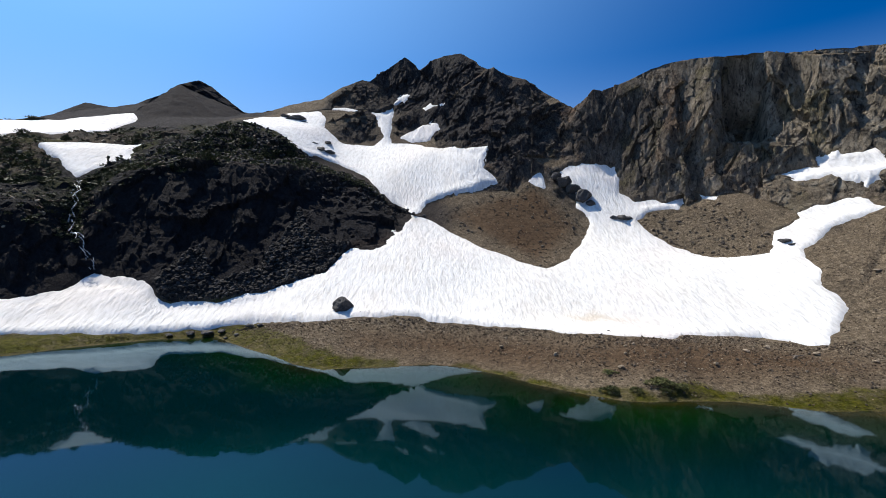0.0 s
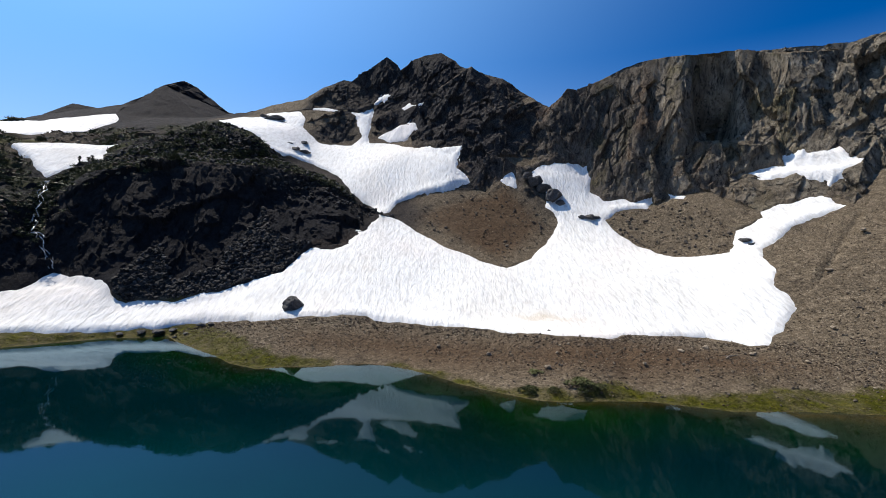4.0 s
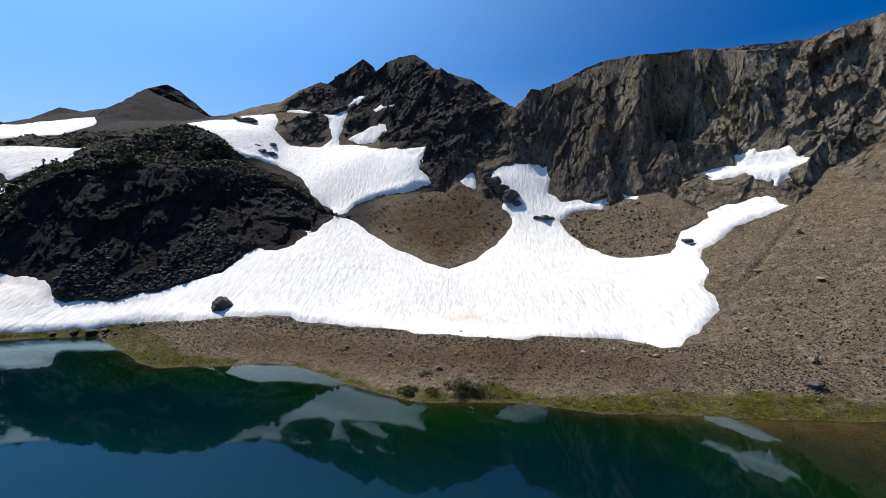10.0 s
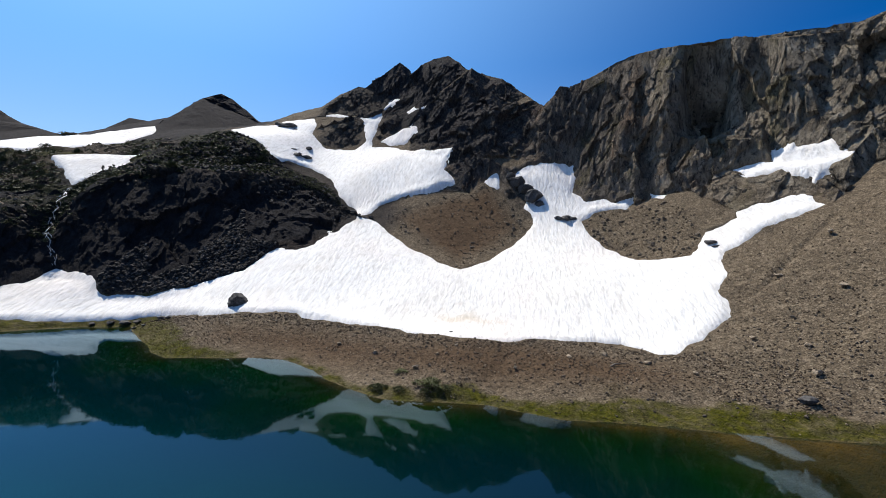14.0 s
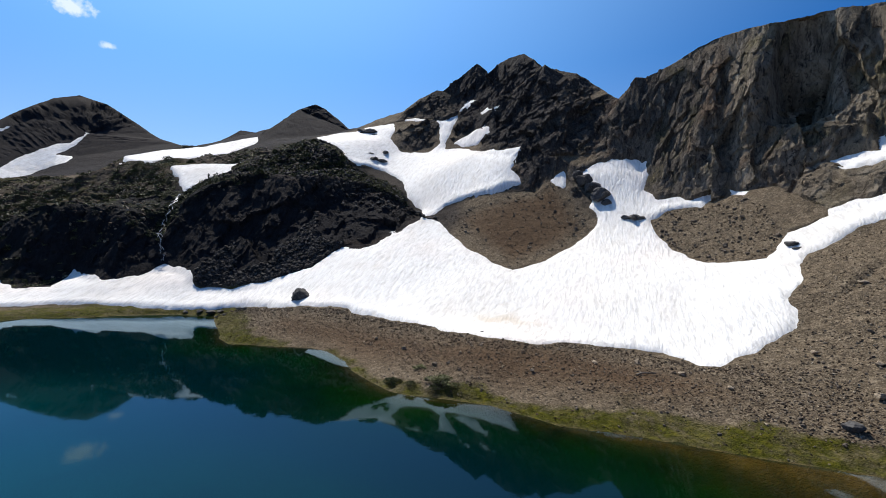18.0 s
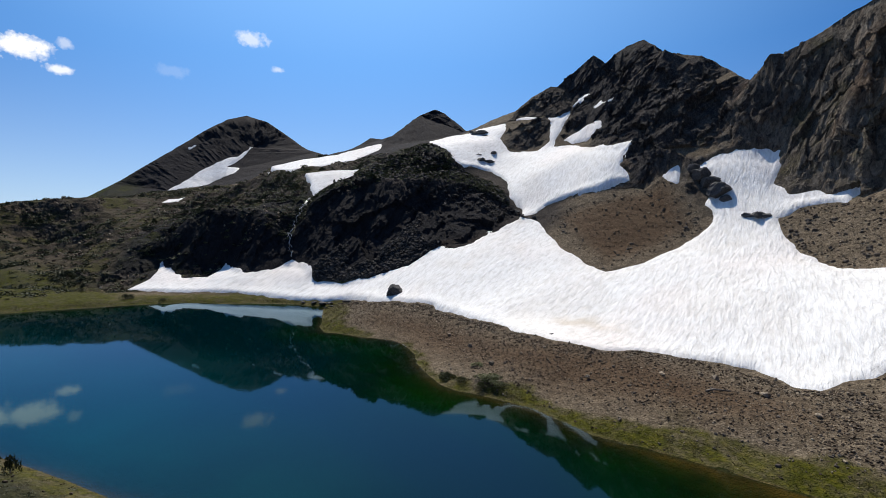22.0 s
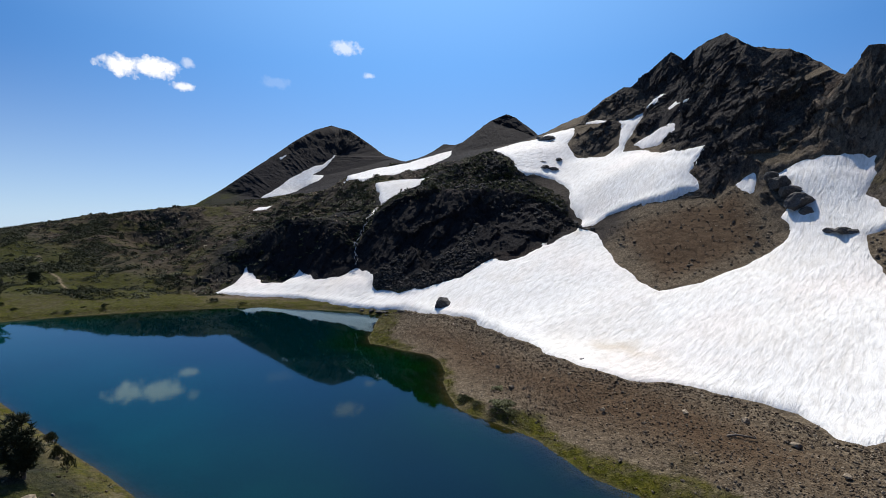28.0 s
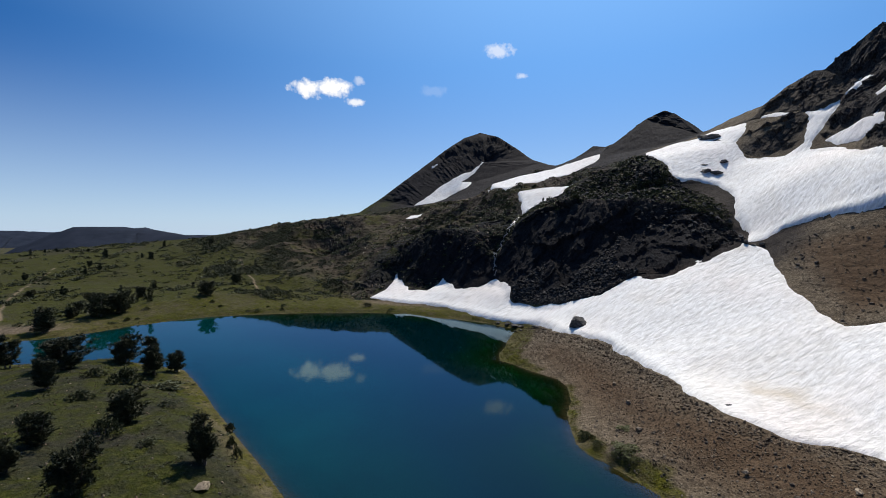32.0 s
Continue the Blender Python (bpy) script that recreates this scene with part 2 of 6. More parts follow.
def snow_material():
    m, nt, bsdf = material("old summer snow")
    k = Nodes(nt)
    cups = k.noise(0.9, 6, 0.65, (1, 0.30, 0.30), 0.3)
    dirt = k.ramp(k.noise(0.045, 7, 0.62, (1, 0.6, 1), 0.5), (0.48, 0.0), (0.72, 1.0))
    c = k.mix(k.math("MULTIPLY", dirt, 0.35), (0.80, 0.795, 0.785), (0.68, 0.60, 0.51))
    pink = k.ramp(k.noise(0.03, 3, 0.5), (0.5, 0.0), (0.7, 0.35))
    c = k.mix(pink, c, (0.80, 0.70, 0.67))
    c = k.mix(k.math("MULTIPLY", k.ramp(cups, (0.36, 1.0), (0.56, 0.0)), 0.5), c, (0.48, 0.46, 0.43))
    grit = k.ramp(k.noise(1.5, 6, 0.8, (1, 0.5, 0.5)), (0.60, 0.0), (0.76, 1.0))
    c = k.mix(k.math("MULTIPLY", grit, k.math("ADD", k.math("MULTIPLY", k.attr("dirt"), 0.95), 0.10)), c, (0.22, 0.18, 0.14))
    c = k.mix(k.math("MULTIPLY", k.attr("dirt"), 0.6), c, (0.46, 0.37, 0.26))
    nt.links.new(c, bsdf.inputs["Base Color"])
    bsdf.inputs["Roughness"].default_value = 0.75
    bsdf.inputs["Specular IOR Level"].default_value = 0.3
    n1 = k.bump(cups, 1.0, 0.6)
    n2 = k.bump(k.noise(3.0, 4, 0.6, (1, 0.5, 0.5)), 0.6, 0.09, n1)
    nt.links.new(n2, bsdf.inputs["Normal"])
    return m


def water_material():
    m, nt, bsdf = material("clear lake water")
    k = Nodes(nt)
    depth = k.attr("depth")
    blotch = k.noise(0.045, 5, 0.6)
    deep = k.mix(blotch, (0.0001, 0.0068, 0.0105), (0.0001, 0.0092, 0.0098))
    mid = k.mix(k.ramp(blotch, (0.35, 0.0), (0.62, 1.0)), (0.0004, 0.0060, 0.0022), (0.0010, 0.0135, 0.0014))
    c = k.mix(k.ramp(depth, (0.18, 0.0), (0.75, 1.0)), mid, deep)
    c = k.mix(k.math("MULTIPLY", k.attr("shelf"), k.ramp(blotch, (0.3, 0.55), (0.7, 1.0))), c, (0.0002, 0.033, 0.035))
    nt.nodes.remove(bsdf)
    diff = k.n.new("ShaderNodeBsdfDiffuse")
    k.put(diff.inputs["Color"], c)
    clear = k.n.new("ShaderNodeBsdfTransparent")
    k.put(clear.inputs["Color"], k.mix(k.ramp(depth, (0.0, 0.0), (0.35, 1.0)), (0.80, 0.86, 0.78), (0.12, 0.42, 0.30)))
    body = k.n.new("ShaderNodeMixShader")
    k.put(body.inputs[0], k.ramp(depth, (0.0, 0.30), (0.06, 0.72), (0.26, 0.97)))
    k.l.new(clear.outputs[0], body.inputs[1])
    k.l.new(diff.outputs[0], body.inputs[2])
    gloss = k.n.new("ShaderNodeBsdfGlossy")
    gloss.inputs["Roughness"].default_value = 0.03
    gloss.inputs["Color"].default_value = (0.52, 0.72, 0.88, 1)
    ripple = k.bump(k.noise(0.55, 3, 0.5, (1, 1.6, 1)), 0.04, 0.05)
    k.l.new(ripple, gloss.inputs["Normal"])
    fres = k.n.new("ShaderNodeFresnel")
    fres.inputs["IOR"].default_value = 1.333
    k.l.new(ripple, fres.inputs["Normal"])
    out = k.n.new("ShaderNodeMixShader")
    k.l.new(fres.outputs[0], out.inputs[0])
    k.l.new(body.outputs[0], out.inputs[1])
    k.l.new(gloss.outputs[0], out.inputs[2])
    k.l.new(out.outputs[0], nt.nodes["Material Output"].inputs["Surface"])
    return m




def stone_material(name, lo, mid, hi):
    m, nt, bsdf = material(name)
    k = Nodes(nt)
    isle = k.n.new("ShaderNodeNewGeometry").outputs["Random Per Island"]
    c = k.ramp(isle, (0.0, lo), (0.6, mid), (1.0, hi))
    c = k.mix(k.ramp(k.noise(2.2, 6, 0.65), (0.35, 0.7), (0.6, 0.0)), c, lo)
    nt.links.new(c, bsdf.inputs["Base Color"])
    bsdf.inputs["Roughness"].default_value = 0.9
    bsdf.inputs["Specular IOR Level"].default_value = 0.25
    nt.links.new(k.bump(k.noise(3.0, 6, 0.65), 0.6, 0.12), bsdf.inputs["Normal"])
    return m


def leaf_material(name, lo, hi):
    m, nt, bsdf = material(name)
    k = Nodes(nt)
    isle = k.n.new("ShaderNodeNewGeometry").outputs["Random Per Island"]
    tone = k.n.new("ShaderNodeObjectInfo").outputs["Random"]
    c = k.mix(k.math("ADD", k.math("MULTIPLY", isle, 0.7), k.math("MULTIPLY", tone, 0.3)), lo, hi)
    nt.links.new(c, bsdf.inputs["Base Color"])
    bsdf.inputs["Roughness"].default_value = 0.65
    bsdf.inputs["Specular IOR Level"].default_value = 0.3
    return m


def bark_material():
    m, nt, bsdf = material("weathered bark")
    k = Nodes(nt)
    nt.links.new(k.ramp(k.noise(5.0, 6, 0.6, (1, 1, 0.25)), (0.3, (0.06, 0.048, 0.04)), (0.7, (0.22, 0.19, 0.16))), bsdf.inputs["Base Color"])
    bsdf.inputs["Roughness"].default_value = 0.9
    nt.links.new(k.bump(k.noise(14.0, 4), 0.5, 0.03), bsdf.inputs["Normal"])
    return m


def foam_material():
    m, nt, bsdf = material("white water")
    k = Nodes(nt)
    nt.links.new(k.ramp(k.noise(1.6, 5, 0.7), (0.4, (0.10, 0.105, 0.11)), (0.62, (0.55, 0.57, 0.60))), bsdf.inputs["Base Color"])
    bsdf.inputs["Roughness"].default_value = 0.25
    nt.links.new(k.bump(k.noise(3.0, 4), 0.8, 0.2), bsdf.inputs["Normal"])
    return m


STONE = stone_material("broken stone", (0.040, 0.029, 0.020), (0.120, 0.086, 0.056), (0.36, 0.295, 0.215))
TALUS = stone_material("dark blocky talus", (0.009, 0.0085, 0.0085), (0.032, 0.030, 0.030), (0.105, 0.10, 0.097))
PINE = leaf_material("pine needles", (0.012, 0.018, 0.009), (0.05, 0.055, 0.02))
SHRUB = leaf_material("shrub leaves", (0.018, 0.026, 0.008), (0.075, 0.08, 0.028))
WILLOW = leaf_material("willow leaves", (0.035, 0.045, 0.010), (0.11, 0.115, 0.032))
SHOREGRASS = leaf_material("shore grass", (0.028, 0.028, 0.004), (0.12, 0.098, 0.012))
DRYGRASS = leaf_material("dry grass", (0.03, 0.034, 0.008), (0.12, 0.105, 0.035))
BARK, FOAM = bark_material(), foam_material()
GROUND, SNOW, WATER = terrain_material(), snow_material(), water_material()
# ---- plan of the valley: lines along shores, rims, ribs and crests, in metres ----
CREST_W = [
    (-130.6, 319.8, 105.1), (-111.4, 307.5, 103.4), (-94.0, 301.5, 106.5), (-74.6, 297.9, 108.9), (-59.9, 296.3, 115.8),
    (-48.8, 297.2, 120.5), (-36.8, 295.5, 116.4), (-31.8, 296.9, 123.7), (-27.0, 299.6, 132.5), (-23.0, 300.9, 135.9),
    (-16.2, 298.2, 129.9), (-12.0, 294.1, 122.5), (-6.2, 289.7, 129.6), (1.1, 284.9, 130.5), (11.5, 280.1, 130.2),
    (18.5, 271.7, 122.9), (23.5, 262.1, 115.0), (27.4, 254.0, 113.6)]
CREST_M = [
    (31.4, 252.8, 110.3), (37.2, 251.6, 106.4), (43.1, 250.6, 106.0), (48.7, 248.2, 101.4), (54.3, 246.0, 97.3),
    (59.0, 236.8, 91.0), (63.5, 232.3, 87.1), (65.3, 226.6, 86.4), (68.0, 223.5, 89.9), (70.4, 222.5, 92.9),
    (74.0, 221.6, 91.9), (80.1, 219.7, 93.9), (86.7, 215.6, 96.2), (93.0, 211.9, 98.8)]
CREST_E = [
    (98.9, 207.5, 100.0), (104.6, 203.3, 99.6), (112.2, 199.1, 99.2), (119.8, 195.9, 98.9), (132.5, 191.1, 98.6),
    (136.4, 185.7, 95.0), (140.0, 177.7, 91.9), (148.0, 174.7, 91.7), (156.9, 174.8, 92.4), (158.8, 174.9, 94.8),
    (162.5, 170.8, 95.0), (164.9, 165.6, 95.4), (167.6, 162.2, 95.8), (170.2, 158.5, 96.0)]
RIB_A = [
    (24.3, 239.1, 86.3), (21.0, 221.1, 65.9)]
RIB_B = [
    (40.9, 231.3, 84.3), (35.3, 217.9, 65.7), (34.4, 206.2, 49.1)]
GULLY = [
    (57.8, 224.6, 73.3), (52.9, 214.9, 60.1)]
WALL_EDGE = [
    (71.7, 215.2, 75.0), (75.9, 204.8, 58.3), (77.7, 196.8, 45.6)]
WALL_MID = [
    (96.4, 199.1, 78.2), (95.9, 190.2, 53.8), (104.4, 189.5, 64.7), (112.6, 188.6, 73.1), (121.9, 194.9, 85.8),
    (118.9, 183.5, 63.4), (135.8, 180.3, 75.0), (128.8, 171.0, 58.8), (149.1, 170.1, 79.9), (141.0, 160.5, 60.4),
    (153.7, 151.7, 61.9), (146.5, 146.1, 45.7), (156.8, 143.3, 53.3), (164.6, 152.8, 72.5)]
BROW = [
    (-108.6, 154.8, 39.4), (-110.0, 160.5, 43.5), (-106.0, 164.5, 47.5), (-84.0, 170.0, 51.8), (-65.0, 172.5, 51.2),
    (-52.0, 178.0, 51.0), (-40.0, 185.5, 48.2), (-31.0, 188.0, 44.5), (-24.5, 187.0, 39.5), (-20.5, 190.0, 36.5)]
WEST_BROW = [
    (-177.2, 118.3, 26.2), (-168.9, 124.3, 33.8), (-155.5, 132.8, 38.6), (-140.5, 140.2, 37.9), (-120.7, 142.2, 33.3),
    (-110.5, 144.7, 26.9)]
HILLTOP = [
    (-127.5, 195.4, 57.1), (-110.8, 198.6, 62.2), (-102.5, 208.4, 70.1), (-89.3, 216.2, 74.6), (-71.9, 212.6, 69.4),
    (-115.5, 175.2, 51.4), (-95.2, 189.0, 57.8), (-76.3, 193.0, 56.6), (-64.0, 204.8, 58.3), (-47.3, 209.2, 53.2)]
TALUS_TOP = [
    (-79.2, 137.6, 16.2), (-74.3, 147.2, 21.6), (-64.8, 143.7, 16.5), (-55.0, 145.0, 17.3), (-47.1, 150.0, 22.2),
    (-50.1, 165.5, 33.5), (-38.0, 150.0, 22.2), (-32.8, 150.5, 22.2)]
SNOW_LOW_W = [
    (-148.9, 89.7, 1.6), (-152.9, 101.6, 6.1), (-166.2, 112.1, 11.2), (-140.3, 110.4, 7.4), (-130.0, 115.8, 7.0),
    (-134.7, 126.8, 10.5), (-114.8, 124.2, 10.1), (-108.8, 127.3, 10.3), (-104.1, 133.9, 11.2), (-100.1, 138.6, 13.4),
    (-92.1, 137.9, 12.9), (-85.4, 137.4, 13.1), (-80.0, 133.2, 8.7), (-75.6, 132.3, 6.5), (-61.5, 134.6, 7.5),
    (-48.1, 136.9, 10.4), (-34.6, 141.1, 15.5), (-29.4, 152.0, 22.5), (-22.5, 152.6, 21.8), (-17.7, 156.7, 23.0),
    (-14.9, 167.8, 27.2), (-11.3, 181.0, 32.3)]
SNOW_LOW_N = [
    (-12.1, 184.4, 34.0), (-4.6, 184.9, 31.1), (7.2, 172.3, 24.3), (17.2, 163.0, 20.5), (26.3, 155.5, 17.0),
    (33.3, 151.8, 15.5), (43.0, 158.2, 18.1), (50.9, 172.1, 22.9), (56.1, 181.9, 28.8), (57.3, 186.4, 32.6),
    (53.7, 190.7, 36.1), (55.4, 196.8, 41.5), (53.6, 201.2, 46.1), (47.7, 202.6, 48.2), (46.4, 205.6, 51.9),
    (51.1, 208.3, 55.2), (56.9, 210.3, 57.8), (65.5, 207.2, 56.9), (74.3, 204.9, 55.2), (74.8, 200.6, 48.5),
    (73.2, 196.0, 42.7), (77.0, 191.8, 40.0), (84.5, 188.2, 39.8), (90.4, 183.4, 37.6), (90.3, 181.7, 35.5),
    (81.6, 185.2, 34.9), (75.0, 181.6, 30.9)]
SNOW_LOW_E = [
    (76.4, 173.1, 26.0), (79.7, 163.7, 21.7), (85.1, 156.6, 19.0), (89.3, 148.7, 18.9), (94.8, 145.4, 19.7),
    (99.8, 143.6, 20.4), (102.9, 147.7, 23.5), (105.7, 153.1, 27.9), (110.5, 151.8, 29.3), (115.5, 152.1, 31.3),
    (115.7, 154.5, 33.2), (121.6, 154.4, 35.8), (127.9, 150.6, 37.4), (131.1, 146.6, 37.1), (131.2, 144.0, 35.4),
    (132.1, 140.2, 34.6), (129.8, 140.8, 33.1), (123.4, 143.3, 30.4), (116.9, 143.2, 27.4), (113.2, 142.4, 25.3),
    (107.2, 140.3, 22.1), (104.4, 136.5, 19.8), (102.8, 129.2, 17.2), (98.3, 122.8, 13.3), (98.2, 117.1, 10.5),
    (96.8, 113.5, 8.3), (89.7, 106.8, 5.5), (82.2, 100.2, 2.8), (79.1, 101.0, 2.0), (76.1, 103.8, 1.9),
    (73.4, 107.9, 2.5)]
SNOW_LOW_S = [
    (68.2, 109.6, 2.8), (57.5, 107.5, 3.3), (48.9, 101.7, 4.2), (39.2, 100.2, 4.8), (32.0, 103.0, 5.0),
    (18.9, 109.6, 4.6), (3.1, 115.2, 4.9), (-10.3, 117.8, 5.6), (-23.1, 118.3, 5.4), (-32.8, 120.1, 4.3),
    (-50.1, 126.2, 2.3), (-58.0, 124.7, 0.9), (-65.9, 122.5, 0.9), (-72.2, 121.3, 0.9)]
SNOW_LOW_S2 = [
    (-80.8, 118.0, 1.3), (-90.1, 116.5, 1.5), (-103.5, 112.4, 1.6), (-117.3, 107.7, 1.7), (-134.6, 97.4, 1.8)]
SNOW_UP_W = [
    (-11.1, 184.7, 33.8), (-16.7, 193.6, 35.6), (-21.2, 197.1, 38.8), (-27.8, 204.2, 45.8), (-37.9, 216.7, 53.3),
    (-47.4, 221.5, 57.7), (-54.2, 218.6, 59.9), (-58.7, 210.9, 60.3), (-63.9, 211.4, 64.1), (-70.3, 217.0, 69.9),
    (-77.9, 219.5, 73.9), (-89.3, 223.3, 77.4), (-95.7, 230.0, 80.3), (-94.8, 252.8, 87.2), (-87.6, 260.3, 89.3),
    (-88.2, 279.5, 95.7), (-76.8, 276.1, 95.8), (-69.0, 276.4, 96.7), (-64.4, 264.6, 88.8), (-62.6, 256.3, 82.4),
    (-54.4, 249.5, 75.0), (-50.8, 247.5, 72.2), (-42.4, 248.8, 71.2), (-34.9, 248.5, 71.1), (-30.4, 254.6, 77.3)]
SNOW_UP_E = [
    (-35.4, 268.3, 89.4), (-40.0, 271.5, 93.3), (-41.6, 273.7, 96.1), (-33.7, 275.1, 96.4), (-27.5, 279.6, 99.8),
    (-27.8, 273.3, 93.0), (-27.4, 264.0, 85.2), (-27.2, 254.8, 77.3), (-25.5, 250.3, 73.1), (-15.7, 248.3, 72.1),
    (3.9, 232.4, 67.7), (19.7, 222.1, 65.3), (18.0, 219.5, 62.0), (18.3, 214.8, 56.5), (22.9, 209.8, 50.1),
    (24.6, 208.2, 48.0), (18.1, 206.6, 46.8), (13.5, 203.7, 43.9), (5.2, 202.1, 42.6), (-1.7, 200.4, 41.0),
    (-5.8, 196.7, 37.7), (-8.0, 190.5, 34.7)]
SNOW_E = [
    (119.0, 170.6, 47.5), (124.0, 169.1, 49.3), (129.5, 165.3, 50.1), (133.7, 161.7, 51.8), (139.2, 155.0, 51.4),
    (142.7, 148.5, 49.7), (141.4, 147.3, 48.0), (138.9, 149.4, 46.6), (136.2, 150.3, 44.2), (133.8, 150.3, 41.8),
    (134.7, 151.2, 43.7), (130.9, 155.4, 43.7), (129.4, 158.8, 45.0), (126.4, 159.8, 42.9), (123.2, 162.4, 43.0),
    (122.4, 166.0, 45.0)]
SNOW_S = [
    (97.1, 182.3, 41.6), (100.1, 180.3, 41.8), (102.2, 176.6, 39.5), (101.2, 176.3, 38.4), (98.3, 179.5, 39.0)]
SNOW_C1 = [
    (-27.5, 281.0, 101.8), (-22.6, 285.3, 107.6), (-17.2, 283.4, 108.0), (-24.0, 281.8, 102.3)]
SNOW_C2 = [
    (-10.6, 266.8, 95.1), (-6.2, 265.3, 97.2), (-0.2, 260.3, 96.4), (-2.5, 260.5, 94.4), (-8.6, 264.1, 93.4)]
SNOW_C3 = [
    (-22.1, 253.6, 76.4), (-18.7, 256.2, 79.6), (-14.4, 257.9, 82.3), (-9.7, 257.0, 84.2), (-4.0, 253.8, 83.7),
    (-1.8, 250.6, 80.6), (-3.8, 248.3, 76.4), (-7.3, 247.7, 73.9), (-15.9, 249.5, 73.2)]
SNOW_C4 = [
    (-62.1, 276.8, 98.4), (-55.6, 277.1, 99.8), (-46.6, 274.2, 97.3), (-49.3, 272.7, 95.7)]
SNOW_G = [
    (36.4, 205.6, 47.1), (39.1, 207.4, 50.7), (43.0, 207.4, 52.6), (44.0, 205.1, 50.8), (43.4, 201.6, 46.6)]
SNOW_W = [
    (-161.4, 193.5, 63.3), (-150.0, 204.3, 65.0), (-130.2, 211.6, 65.9), (-131.2, 204.2, 61.2), (-129.1, 196.3, 56.5),
    (-133.6, 185.5, 50.3), (-135.0, 177.1, 44.7), (-142.2, 180.6, 50.1), (-152.3, 188.4, 57.8)]
SNOW_LONG = [
    (-204.8, 199.1, 68.1), (-216.6, 206.5, 73.2), (-206.6, 224.6, 79.5), (-194.6, 245.0, 84.0), (-179.4, 265.5, 92.4),
    (-175.4, 276.5, 96.1), (-164.7, 260.6, 86.2), (-165.2, 235.9, 75.9), (-175.4, 218.9, 71.1), (-186.2, 197.3, 67.0)]
SNOW_R1 = [
    (-402.0, 219.7, 76.5), (-407.2, 231.8, 86.3), (-410.2, 233.8, 88.3), (-404.0, 223.7, 79.0)]
SNOW_R2 = [
    (-430.5, 253.4, 111.6), (-433.3, 264.2, 120.8), (-436.3, 264.2, 121.8), (-433.5, 255.4, 113.6)]
SNOW_R3 = [
    (-281.4, 160.0, 47.0), (-288.7, 170.2, 51.5), (-282.3, 180.1, 53.4), (-278.9, 171.5, 49.0)]
SNOW_ROUND = [
    (-388.0, 212.9, 65.5), (-392.5, 232.3, 77.5), (-398.5, 254.1, 91.6), (-400.5, 276.4, 104.2), (-396.7, 289.1, 108.0),
    (-401.3, 305.4, 119.1), (-391.6, 289.8, 104.6), (-387.8, 271.7, 94.0), (-377.7, 279.9, 92.7), (-368.0, 266.0, 85.0),
    (-378.0, 254.7, 78.5), (-376.0, 244.8, 73.0), (-375.0, 230.0, 68.0)]
FAN = [
    (-3.8, 186.2, 31.1), (16.9, 163.1, 20.5), (33.3, 153.0, 15.7), (45.0, 161.7, 19.4), (53.8, 179.9, 27.0),
    (-2.0, 201.2, 41.6), (15.7, 205.7, 45.5), (29.2, 206.4, 44.4), (24.1, 208.7, 48.2), (57.0, 188.1, 33.8),
    (39.0, 205.0, 47.8), (54.8, 197.2, 41.7)]
SNOWFIELD = [
    (40.2, 122.5, 5.4), (-12.7, 188.6, 35.5), (-21.0, 191.3, 35.9), (19.3, 213.4, 54.9), (24.5, 221.2, 64.9),
    (-39.5, 203.7, 51.3), (-52.0, 236.6, 66.5), (-47.6, 209.4, 52.9), (-52.4, 246.9, 72.3), (-29.0, 255.0, 77.4),
    (-67.7, 273.1, 94.6), (-110.9, 288.3, 96.1)]
MOUND = [
    (74.6, 179.1, 29.2), (80.2, 164.5, 22.1), (86.3, 155.1, 18.8), (104.7, 143.8, 22.2), (78.7, 186.7, 34.6),
    (108.2, 172.6, 41.2), (99.9, 179.8, 40.3), (118.8, 170.4, 47.1), (76.6, 196.9, 45.3), (96.3, 190.9, 54.0)]
SPUR = [
    (105.1, 136.1, 19.9), (119.4, 142.2, 27.9), (132.6, 145.4, 37.1), (132.5, 139.5, 34.6), (143.1, 148.7, 50.3),
    (124.0, 162.6, 43.2), (130.0, 157.2, 43.7), (153.6, 151.5, 61.9), (117.0, 178.4, 58.2)]
BANK = [
    (71.2, 83.9, 2.1), (63.9, 80.6, 2.0), (38.6, 76.3, 1.6), (91.7, 75.6, 2.2), (96.7, 113.8, 8.3), (98.9, 123.8, 13.7),
    (-25.8, 124.1, 7.0)]
WESTSIDE = [
    (-122.2, 162.9, 38.8), (-104.3, 194.2, 59.2), (-71.0, 210.3, 68.1), (-107.4, 142.0, 24.5), (-165.9, 163.3, 38.7),
    (-274.4, 170.0, 47.6), (-114.6, 147.8, 21.1), (-280.7, 96.0, 15.5), (-166.6, 98.3, 7.2), (-182.3, 126.3, 14.9),
    (-154.2, 142.8, 39.2), (-310.2, 186.5, 60.3), (-144.1, 207.6, 66.1), (-123.8, 167.7, 40.3), (-176.2, 120.9, 12.4),
    (-140.1, 85.9, 2.4), (-277.5, 130.6, 37.2)]
SHORE_E = [
    (-58.4, 122.0), (-52.3, 115.8), (-39.9, 105.0), (-30.0, 96.1), (-23.1, 92.2), (-18.3, 93.6), (-10.6, 94.1),
    (-2.2, 96.1), (3.4, 94.4), (11.1, 88.9), (16.4, 83.4), (22.9, 78.8), (28.8, 75.2), (32.4, 74.4), (38.6, 74.9),
    (46.6, 74.7), (51.4, 72.6), (57.5, 70.3), (65.8, 70.5), (73.7, 69.9), (81.5, 69.1), (93.8, 68.6)]
